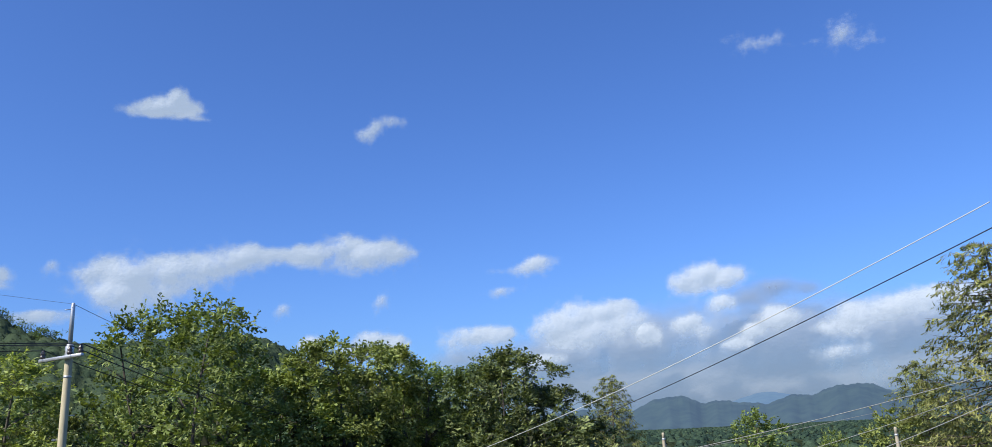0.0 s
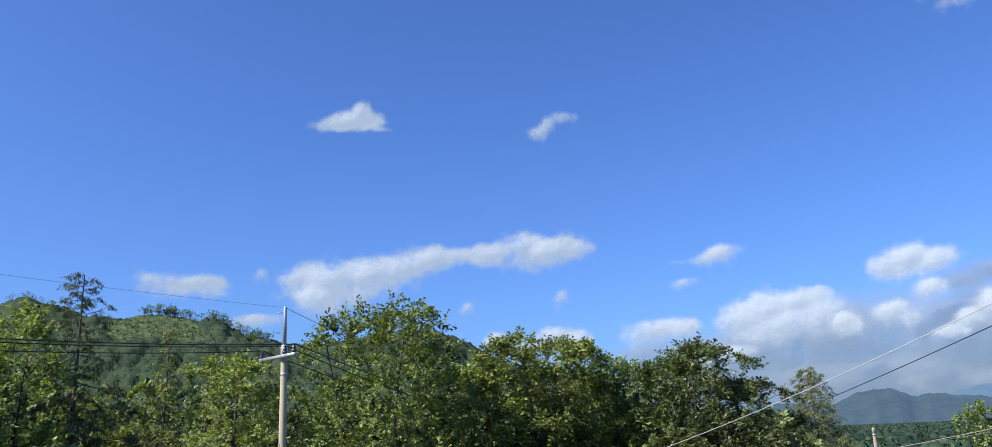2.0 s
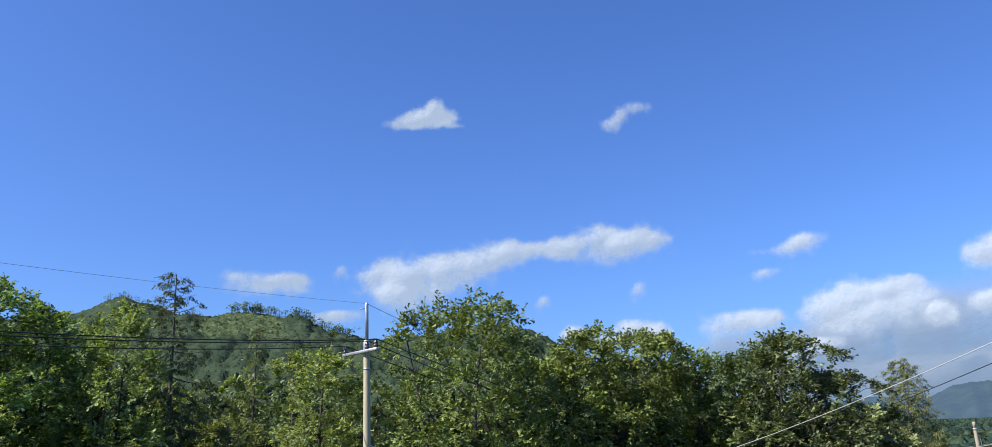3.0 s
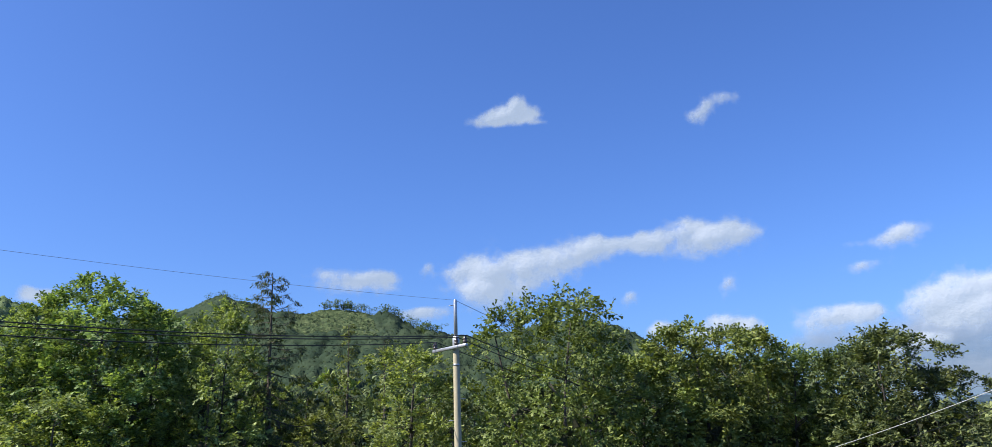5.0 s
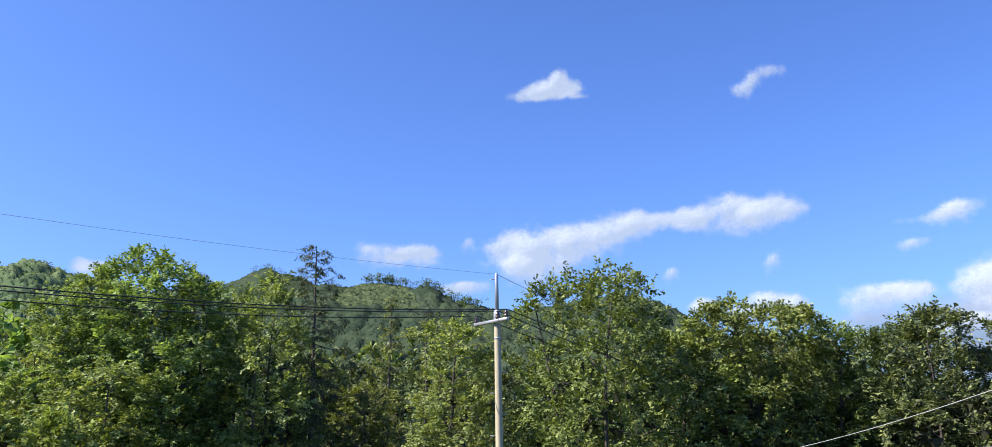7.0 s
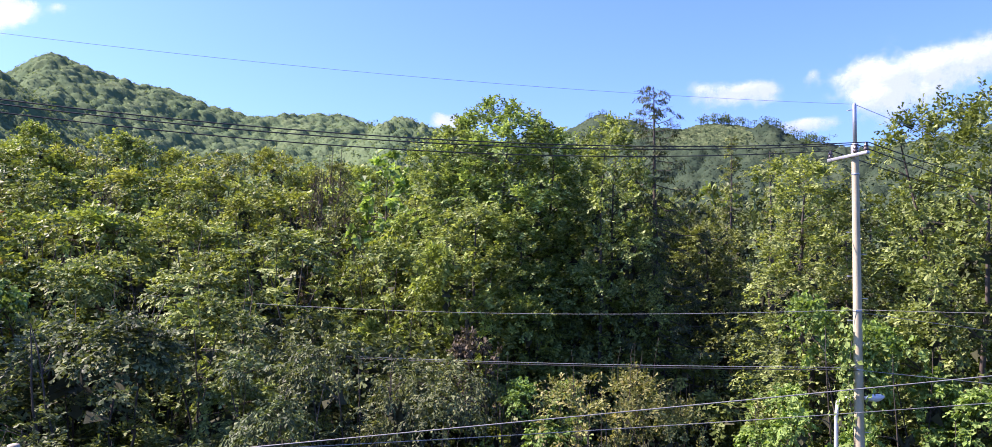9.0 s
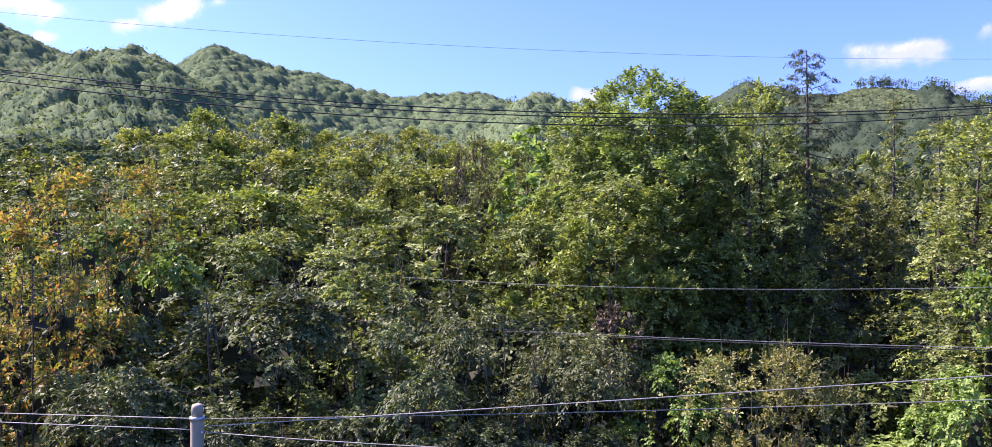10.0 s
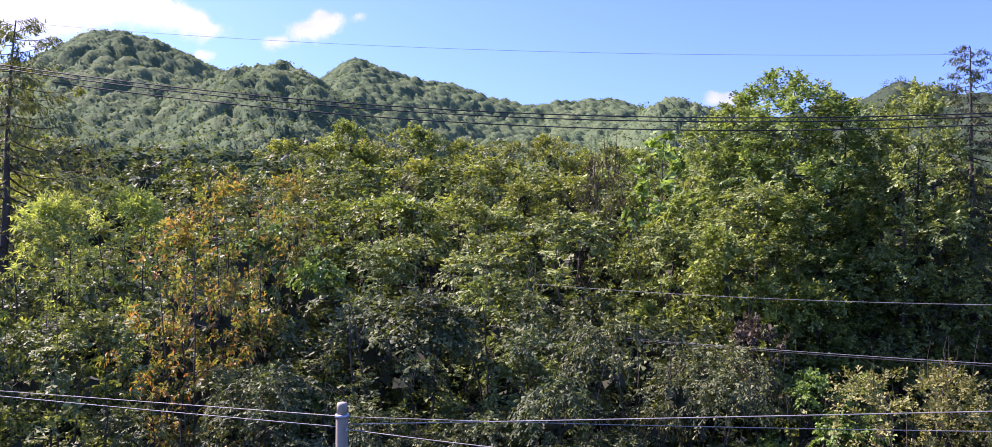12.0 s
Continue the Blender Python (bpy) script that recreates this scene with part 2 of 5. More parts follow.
def leafy_twigs(rng, ends, out, twigs, per, length, leaf, lift, droop, hang, simple):
    """Twigs that fan out from the branch ends and arch over, with leaves set alternately along them."""
    k = np.arange(len(ends)).repeat(twigs)
    m = len(k)
    d = unit(out[k] * 0.8 + rng.normal(size=(m, 3)) * 0.58 + [0, 0, lift])
    reach = length * rng.uniform(0.55, 1.3, size=(m, 1))
    up = np.array([0, 0, 1.0]) + rng.normal(size=(m, 3)) * 0.25
    up = unit(up - (up * d).sum(1, keepdims=True) * d)
    side = np.cross(d, up)
    j = np.arange(m).repeat(per)
    place = np.tile(np.arange(per), m)[:, None]
    t = 0.12 + 0.88 * (place + rng.uniform(0, 1, size=(m * per, 1))) / per
    start = ends[k] + rng.normal(size=(m, 3)) * length * 0.16
    p = start[j] + d[j] * reach[j] * t - np.array([0, 0, 1.0]) * droop * reach[j] * t * t
    ahead = unit(d[j] - np.array([0, 0, 2.0]) * droop * t)
    hand = np.where(place % 2 == 0, 1.0, -1.0)
    along = unit(ahead * 0.6 + side[j] * hand * (0.95 - 0.6 * t) + rng.normal(size=(m * per, 3)) * 0.28 - [0, 0, hang])
    normal = unit(up[j] * 0.75 + out[k][j] * 0.5 + rng.normal(size=(m * per, 3)) * 0.32)
    size = rng.uniform(0.65, 1.25, size=(m * per, 1)) * (1.08 - 0.2 * t)
    return leaf_faces(p + along * leaf[0] * size * 0.45, along, normal, leaf[0] * size, leaf[1] * size, 0.22, simple)


def broadleaf_meshes(seed, mat, height, radius, low, clumps, twigs, per, leaf=(0.16, 0.09), trunks=1, spread=0.5, twig=0.6,
                     top=1.0, lift=0.2, droop=0.25, hang=0.2, bare_twigs=0, trunk_r=None, open_crown=0.0, simple=False, limbs_shown=150,
                     lobes=0, lobe_size=0.4, gather=0.45, limb_r=1.0, inner=0, inner_size=0.36):
    """Trunk, limbs and crown meshes of a broadleaved tree or shrub, foot at the origin. low: where the crown begins;
    top: how narrow the crown's upper end is (1 round, above 1 pointed); bare_twigs: leafless twig ends that stick out."""
    rng = np.random.default_rng(seed)
    mid = low + (height - low) * 0.45
    # clump centres fill a lumpy crown evenly, denser towards its surface
    c = np.zeros((0, 3))
    w1, w2 = rng.uniform(0, 6.28, size=(2, 4))
    while len(c) < clumps:
        m = 9
        h = rng.uniform(-1, 1, m)
        a = rng.uniform(0, 2 * np.pi, m)
        r = rng.uniform(0.12, 1.0, m) ** (0.5 - 0.22 * open_crown)
        full = np.where(h > 0, (1 - np.abs(h) ** (3.4 / max(top, 0.5))) ** 0.5, (1 - np.abs(h) ** 3) ** 0.5)
        lump = 1 + 0.15 * np.sin(2 * a + w1[0] + 3 * h) + 0.12 * np.sin(3 * a + w1[1] - 5 * h) + 0.09 * np.sin(5 * a + w1[2] + 7 * h)
        z = mid + h * np.where(h > 0, height - mid, mid - low) * (1 + 0.08 * np.sin(2 * a + w2[0]) + 0.06 * np.sin(3 * a + w2[1]))
        cand = np.stack([np.cos(a) * r * full * lump * radius, np.sin(a) * r * full * lump * radius, z], 1)
        if len(c):
            gap = np.linalg.norm((cand[:, None] - c[None]) * [1, 1, 1.25], axis=2).min(1)
            cand = cand[int(gap.argmax())]
        else:
            cand = cand[0]
        c = np.vstack([c, cand])
    high = np.quantile(c[:, 2], 0.95)
    c[:, 2] = np.where(c[:, 2] > high, high + 0.4 * (c[:, 2] - high), c[:, 2])
    out = unit((c - [0, 0, mid - 0.1 * height]) / [radius, radius, (height - low) / 2] + rng.normal(size=c.shape) * 0.2)
    if lobes:
        # foliage gathers over the upper sides of rounded lobes, with dark gaps between them
        hub = [c[0]]
        far = np.linalg.norm((c - [0, 0, mid]) / [radius, radius, height - mid], axis=1)
        outer = c[far > 0.62]
        while len(hub) < lobes:
            gap = np.linalg.norm(outer[:, None] - np.array(hub)[None], axis=2).min(1)
            hub.append(outer[int(gap.argmax())])
        hub = np.array(hub) * [0.86, 0.86, 1] - [0, 0, lobe_size * radius * 0.5]
        near = np.linalg.norm(c[:, None] - hub[None], axis=2).argmin(1)
        d = unit(rng.normal(size=c.shape) + unit(hub[near] - [0, 0, mid]) * 0.7 + [0, 0, 0.6])
        rho = lobe_size * radius * rng.uniform(0.75, 1.25, size=(lobes, 1))[near]
        moved = hub[near] + d * rho * rng.uniform(0.72, 1.0, size=(len(c), 1)) * [1, 1, 0.8]
        pick = rng.random(len(c)) < gather
        c[pick], out[pick] = moved[pick], d[pick]
    c[:, 2] = low + (c[:, 2] - low) * (height - low - twig * 0.7) / (c[:, 2].max() - low)
    c[:, :2] *= (radius * 0.96 - twig * 0.35) / np.quantile(np.hypot(c[:, 0], c[:, 1]), 0.90)
    tr = trunk_r or height * 0.012 + 0.02
    stems, limbs, nodes_p, nodes_r = [], [], [], []
    for k in range(trunks):
        a = 2 * np.pi * k / trunks + rng.uniform(0, 1)
        foot = np.array([np.cos(a), np.sin(a), 0]) * (0.25 * spread if trunks > 1 else 0)
        head = np.array([np.cos(a) * radius * spread * (0.6 if trunks > 1 else 0.12), np.sin(a) * radius * spread * (0.6 if trunks > 1 else 0.12), low + (height - low) * 0.88])
        p = bent(rng, foot - [0, 0, 0.3], head, 12, 0.10)
        r = np.linspace(tr, tr * 0.2, 12) * (1 if trunks == 1 else 0.7)
        stems.append((p, r))
        nodes_p.append(p[2:]), nodes_r.append(r[2:])
    # main limbs reach for spread-out clumps, lesser branches join the nearest limb
    order = np.argsort(rng.random(clumps))
    all_p, all_r = np.concatenate(nodes_p), np.concatenate(nodes_r)
    for i, k in enumerate(order):
        goal = c[k]
        d = np.linalg.norm(all_p - goal, axis=1) + 1.2 * np.maximum(0, all_p[:, 2] - goal[2] + 0.15 * radius)
        j = int(d.argmin())
        if i >= limbs_shown:
            break
        n = 6 if i < 24 else 4
        p = bent(rng, all_p[j], goal, n, 0.18, 0.08)
        r0 = min(all_r[j] * 0.75, (0.012 + 0.016 * np.linalg.norm(goal - all_p[j])) * limb_r)
        r = np.linspace(r0, 0.008, n)
        limbs.append((p, r))
        if i < 80:
            all_p, all_r = np.concatenate([all_p, p[1:-1]]), np.concatenate([all_r, r[1:-1]])
    for k in range(bare_twigs):
        p0 = c[rng.integers(len(c))]
        d = unit(p0 - [0, 0, low - 0.5 * radius] + rng.normal(size=3) * 0.6)
        limbs.append((bent(rng, p0, p0 + d * rng.uniform(0.5, 1.3), 4, 0.1), np.linspace(0.012, 0.004, 4)))
    v, f = leafy_twigs(rng, c, out, twigs, per, twig, leaf, lift, droop, hang, simple)
    made = {"trunk": mesh_from("trunk", *tubes(stems, 8), BARK, True), "branchwork": mesh_from("branchwork", *tubes(limbs, 3), BARK, True),
            "crown": mesh_from("crown", v, f, mat)}
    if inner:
        # dark sheets fill the inside of the crown, their colour standing for its shade
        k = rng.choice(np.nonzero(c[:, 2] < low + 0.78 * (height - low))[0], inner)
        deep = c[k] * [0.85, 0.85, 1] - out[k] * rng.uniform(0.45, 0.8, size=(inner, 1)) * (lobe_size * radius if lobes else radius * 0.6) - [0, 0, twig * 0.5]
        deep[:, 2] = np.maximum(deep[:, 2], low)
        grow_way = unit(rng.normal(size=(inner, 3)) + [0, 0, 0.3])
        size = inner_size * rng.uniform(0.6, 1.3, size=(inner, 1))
        made["inner_growth"] = mesh_from("inner_growth", *leaf_faces(deep, grow_way, out[k] + rng.normal(size=(inner, 3)) * 0.5, size, size * 0.75, 0.2, True), INNER_SHADE)
    SIZES[id(made)] = (height, radius)
    return made


def conifer_meshes(seed, mat, height, radius, low, branches=70, sprays=9, per=14, needle=(0.13, 0.035), sweep=0.3, hang=0.3, taper=0.8, spray=0.34, bare_top=0.0, thick=1.0):
    """A larch: straight trunk, branches that dip and sweep up at their ends, side twigs with tufts of needles hanging from them."""
    rng = np.random.default_rng(seed)
    axis = bent(rng, (0, 0, -0.3), (rng.normal() * 0.15, rng.normal() * 0.15, height), 14, 0.02)
    rad = np.linspace(height * 0.011 + 0.02, 0.012, 14) * thick
    lines, pts, ways = [], [], []
    for k in range(branches):
        h = low + (height - low) * ((k + rng.uniform(0, 1)) / branches) ** 1.06
        q = max(0.0, (height - h) / (height - low))
        length = radius * (0.10 + 0.90 * q ** taper) * rng.uniform(0.6, 1.15)
        a = k * 2.399 + rng.normal() * 0.4
        foot = np.array([np.interp(h, axis[:, 2], axis[:, 0]), np.interp(h, axis[:, 2], axis[:, 1]), h])
        n = 7
        t = np.linspace(0, 1, n)
        rise = (-sweep * np.sin(np.pi * t * 0.8) * min(1.0, 2.5 * q) + (sweep * 0.75 + 0.6 * max(0.0, 0.3 - q)) * t ** 2 + rng.normal() * 0.06 * t) * length
        p = foot + np.stack([np.cos(a) * t * length, np.sin(a) * t * length, rise], 1)
        p[:, :2] += np.cumsum(rng.normal(size=(n, 2)), 0) * 0.03 * length
        lines.append((p, np.linspace(0.008 + 0.012 * length * thick, 0.004, n)))
        count = max(3, int(sprays * (0.25 + length / radius) * (1 - bare_top * (q < 0.25))))
        for i in range(count):
            u = rng.uniform(0.04, 1.0) ** 0.85
            on = np.array([np.interp(u, t, p[:, i]) for i in range(3)])
            turn = a + rng.choice([-1, 1]) * rng.uniform(0.3, 1.1)
            reach = (spray * length * (1.15 - u) + 0.16) * rng.uniform(0.6, 1.2)
            tip = on + np.array([math.cos(turn), math.sin(turn), -hang * rng.uniform(0.3, 1.2)]) * reach
            if i % 2 == 0:
                lines.append((np.array([on, (on + tip) / 2 + [0, 0, 0.04], tip]), np.array([0.008, 0.005, 0.003])))
            w = rng.uniform(0.0, 1.1, size=(per, 1))
            pts.append(on + (tip - on) * w + rng.normal(size=(per, 3)) * [0.05, 0.05, 0.03])
            ways.append(unit((tip - on)[None] * 0.8 / max(reach, 0.01) + rng.normal(size=(per, 3)) * 0.55 - [0, 0, hang * 0.8]))
    pts, ways = np.concatenate(pts), np.concatenate(ways)
    normal = rng.normal(size=pts.shape) * 0.5 + [0, 0, 0.8] + unit(pts * [1, 1, 0]) * 0.5
    size = rng.uniform(0.7, 1.3, size=(len(pts), 1))
    v, f = leaf_faces(pts, ways, normal, needle[0] * size, needle[1] * size, 0.2, True)
    made = {"trunk": mesh_from("trunk", *tubes([(axis, rad)], 8), BARK, True),
            "branchwork": mesh_from("branchwork", *tubes(lines, 3), BARK, True),
            "crown": mesh_from("crown", v, f, mat)}
    SIZES[id(made)] = (height, radius)
    return made


def plant(name, meshes, az, dist, z, label, category="tree", turn=0.0, scale=(1, 1, 1), group="", lean=(0, 0)):
    """A tree or shrub at a bearing and distance, foot at height z."""
    ob = new(name)
    for key, me in meshes.items():
        piece = part_mesh(key, me, ob)
        if key in ("branchwork", "inner_growth"):
            tagged(piece, kind="stuff")
    p = bearing(az, dist, z)
    ob.matrix_world = pose(p.x, p.y, p.z, lean[0], lean[1], turn) @ Matrix.Diagonal((*scale, 1))
    return tagged(ob, label, category, group)


# ---- ground and hills ----
# hills: bearing, distance, height of the ground over the eye's ground, half width across, half depth
HILLS = [
    (67.3, 560, 112, 43, 150), (76.0, 600, 103, 78, 150), (62.8, 580, 105, 56, 150), (70.5, 570, 89, 32, 150),
    (58.6, 390, 68, 40, 110), (54.5, 420, 58, 40, 120), (53.1, 850, 162, 40, 200), (50.2, 860, 149, 50, 200), (47.0, 870, 133, 52, 200),
    (44.0, 900, 136, 65, 200), (36.0, 900, 140, 150, 200), (56.0, 880, 146, 51, 200), (30.6, 320, 41, 18, 80),
    (33.5, 330, 35, 52, 80), (26.0, 380, 52, 44, 90), (16.6, 600, 69, 16, 150), (20.5, 620, 75, 76, 150),
    (14.2, 610, 92, 52, 150), (26.0, 700, 90, 150, 150), (9.7, 430, 63, 42, 110), (5.0, 430, 51, 32, 110),
    (0.5, 430, 51, 69, 110), (-6.0, 380, 42, 32, 100), (-9.8, 390, 44, 35, 100), (-14.0, 420, 31, 54, 110),
    (-24.0, 500, 11, 67, 120), (88.0, 500, 80, 90, 150), (110.0, 500, 60, 120, 160), (140.0, 600, 50, 150, 160),
    (66.0, 205, 17, 75, 55), (79.0, 205, 15, 60, 55),
]


def smooth(x, a, b):
    t = np.clip((x - a) / (b - a), 0, 1)
    return t * t * (3 - 2 * t)


def height_at(x, y):
    """The lie of the land: a level by the road, a wooded bank to the left, hills behind, a valley to the right."""
    x, y = np.asarray(x, float), np.asarray(y, float)
    az, r = np.degrees(np.arctan2(-x, y)), np.hypot(x, y)
    bank = smooth(az, 22, 40) * (1 - smooth(az, 56, 74)) * (1 - smooth(az, 120, 160))
    left = smooth(az, 10, 35)
    z = 7.0 * bank * smooth(r, 17, 44) + left * 3.0 * smooth(r, 18, 60) * (1 - bank)
    z = z - 5.0 * bank * smooth(r, 60, 130)
    z = z - 7.0 * smooth(-az, 24, 40) * smooth(r, 36, 160)
    total = np.zeros_like(r)
    for b, d, h, w, depth in HILLS:
        cx, cy = -math.sin(radians(b)) * d, math.cos(radians(b)) * d
        ux, uy = cx / d, cy / d
        along, across = (x - cx) * ux + (y - cy) * uy, (x - cx) * -uy + (y - cy) * ux
        total += (h * np.exp(-0.5 * (across / w) ** 2 - 0.5 * (along / depth) ** 2)) ** 4
    total = total ** 0.25
    wav = 3.5 * np.sin(x * 0.031 + 1.3) * np.sin(y * 0.027) + 2.6 * np.sin(x * 0.065 + y * 0.02) * np.cos(y * 0.051 - x * 0.03 + 0.5) + 0.9 * np.sin(x * 0.17) * np.sin(y * 0.15)
    return z + (total + wav * smooth(total, 5, 40)) * smooth(r, 90, 200)


def build_ground():
    rs = np.concatenate([[0.0, 4, 8, 12], np.arange(15, 60, 3), np.geomspace(62, 1300, 64), [1600, 2100, 2800, 3600, 4600]])
    na = 270
    az = np.linspace(0, 2 * np.pi, na, endpoint=False)
    R, A = np.meshgrid(rs, az, indexing="ij")
    X, Y = -np.sin(A) * R, np.cos(A) * R
    V = np.stack([X, Y, height_at(X, Y)], -1).reshape(-1, 3)
    i, j = np.meshgrid(np.arange(len(rs) - 1), np.arange(na), indexing="ij")
    k = (j + 1) % na
    F = np.stack([i * na + j, (i + 1) * na + j, (i + 1) * na + k, i * na + k], -1).reshape(-1, 4)
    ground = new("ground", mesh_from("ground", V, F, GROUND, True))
    tagged(ground, "dark ground rising to wooded and grassy hills", "ground", kind="structure")


def ground_material():
    """Very dark low down, green scrub higher up the hills."""
    mat, nodes, links, bsdf = material("hill_ground")
    place = nodes.new("ShaderNodeTexCoord")
    fine, broad = nodes.new("ShaderNodeTexNoise"), nodes.new("ShaderNodeTexNoise")
    fine.inputs["Scale"].default_value, fine.inputs["Detail"].default_value = 0.9, 8
    broad.inputs["Scale"].default_value, broad.inputs["Detail"].default_value = 0.03, 4
    for n in (fine, broad):
        links.new(place.outputs["Object"], n.inputs["Vector"])
    both = nodes.new("ShaderNodeMix")
    both.inputs["Factor"].default_value = 0.5
    links.new(fine.outputs["Fac"], both.inputs["A"])
    links.new(broad.outputs["Fac"], both.inputs["B"])
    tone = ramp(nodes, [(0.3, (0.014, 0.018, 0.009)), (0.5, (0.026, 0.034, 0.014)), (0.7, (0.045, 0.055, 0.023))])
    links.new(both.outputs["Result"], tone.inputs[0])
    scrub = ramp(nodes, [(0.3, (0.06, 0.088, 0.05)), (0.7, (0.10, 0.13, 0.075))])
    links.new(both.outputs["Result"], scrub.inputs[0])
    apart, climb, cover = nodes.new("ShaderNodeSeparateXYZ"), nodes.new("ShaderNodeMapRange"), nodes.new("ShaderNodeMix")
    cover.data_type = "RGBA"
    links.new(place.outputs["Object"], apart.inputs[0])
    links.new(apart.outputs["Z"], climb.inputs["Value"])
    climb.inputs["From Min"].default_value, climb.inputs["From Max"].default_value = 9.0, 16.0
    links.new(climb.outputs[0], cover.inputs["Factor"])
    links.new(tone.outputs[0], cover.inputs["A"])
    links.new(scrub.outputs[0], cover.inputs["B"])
    links.new(cover.outputs["Result"], bsdf.inputs["Base Color"])
    bsdf.inputs["Roughness"].default_value = 1.0
    bsdf.inputs["Specular IOR Level"].default_value = 0.03
    relief = nodes.new("ShaderNodeBump")
    relief.inputs["Distance"].default_value = 0.5
    links.new(fine.outputs["Fac"], relief.inputs["Height"])
    links.new(relief.outputs[0], bsdf.inputs["Normal"])
    return mat


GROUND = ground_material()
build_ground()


MEADOW = leaf_material("meadow_grass", [(0.085, 0.12, 0.055), (0.115, 0.155, 0.068), (0.145, 0.175, 0.082)], 0.2, 0.9)


def seen_from_house(x, y, z):
    """True where no nearer land rises above the place, seen from the upper floor."""
    ok = np.ones(len(x), bool)
    for t in np.linspace(0.15, 0.97, 26):
        ok &= height_at(x * t, y * t) < 8 + (z + 7 - 8) * t + 0.5
    return ok


def domes(rng, x, y, z, size, rings=3, sides=7):
    """Low bumpy crowns of far trees, each its own island."""
    n = len(x)
    a = np.linspace(0, 2 * np.pi, sides, endpoint=False)
    t = np.linspace(0.0, 1.0, rings + 1)[:-1]
    rad = np.cos(t * np.pi / 2)[None, :, None] * rng.uniform(0.72, 1.25, size=(n, rings, sides)) * size[:, None, None]
    hgt = (np.sin(t * np.pi / 2)[None, :, None] * rng.uniform(0.85, 1.15, size=(n, rings, sides)) - 0.25) * size[:, None, None] * 0.78
    ang = a[None, None, :] + rng.uniform(0, 6.28, size=(n, 1, 1)) + np.arange(rings)[None, :, None] * 0.4
    ring = np.stack([x[:, None, None] + rad * np.cos(ang), y[:, None, None] + rad * np.sin(ang), z[:, None, None] + hgt + 4.0], -1)
    top = np.stack([x + rng.normal(size=n) * 0.2 * size, y + rng.normal(size=n) * 0.2 * size, z + size * rng.uniform(0.56, 0.74, n) + 4.0], -1)
    V = np.concatenate([ring.reshape(n, -1, 3), top[:, None]], 1)
    k = rings * sides + 1
    f = []
    for i in range(rings - 1):
        for j in range(sides):
            p, q = i * sides + j, i * sides + (j + 1) % sides
            f += [(p, q, q + sides), (p, q + sides, p + sides)]
    for j in range(sides):
        f.append(((rings - 1) * sides + j, (rings - 1) * sides + (j + 1) % sides, k - 1))
    F = (np.arange(n)[:, None, None] * k + np.array(f)[None]).reshape(-1, 3)
    return V.reshape(-1, 3), F


def woods(name, seed, count, az0, az1, r0, r1, s0, s1, mat, label, keep=None, cards=10, rings=3, sides=7, core=0.85, spray=0.36):
    """A stretch of far woods as one piece of stuff: bumpy crowns with loose sprays of foliage over them."""
    rng = np.random.default_rng(int(seed * 10))
    az = rng.uniform(az0, az1, count)
    r = np.sqrt(rng.uniform(r0 ** 2, r1 ** 2, count))
    x, y = -np.sin(np.radians(az)) * r, np.cos(np.radians(az)) * r
    z = height_at(x, y)
    ok = seen_from_house(x, y, z)
    if keep is not None:
        ok &= keep(az, r, rng)
    low = np.where(az > 57, -9.0, np.where(az > 33, 4.2, np.where(az > -33, 3.0, -9.0)))
    ok &= z + 7 - 8 > r * np.tan(np.radians(low)) - 400 * (r < 240)     # the thicket and the tree row hide what is lower
    x, y, z = x[ok], y[ok], z[ok]
    size = rng.uniform(s0, s1, len(x))
    V, F = domes(rng, x, y, z, size * core, rings, sides)
    n = len(x)
    d = unit(rng.normal(size=(n, cards, 3)) + [0, 0, 0.5])
    c = np.stack([x, y, z + 3.6], -1)[:, None] + d * size[:, None, None] * np.array([0.95, 0.95, 0.72])
    v, f = leaves(rng, c.reshape(-1, 3), np.mean([s0, s1]) * spray, np.mean([s0, s1]) * spray * 0.75, 0.9, 0, d.reshape(-1, 3) * 0.8 + [0, 0, 0.6], 0.2, 0.4, True)
    me = mesh_from(name, np.concatenate([V, v]), np.concatenate([F, f + len(V)]), mat)
    me.polygons.foreach_set("use_smooth", np.arange(len(F) + len(f)) < len(F))
    return tagged(new(name, me), label, "woods", kind="stuff")


def wooded(az, r):
    az = az + 0.3 * np.sin(r * 0.11) + 0.2 * np.sin(r * 0.27 + 1)
    return 1 - smooth(az, 4.8, 6.6) * (1 - smooth(az, 10.6, 12.6)) * smooth(r, 328, 352) * (1 - smooth(r, 480, 500))


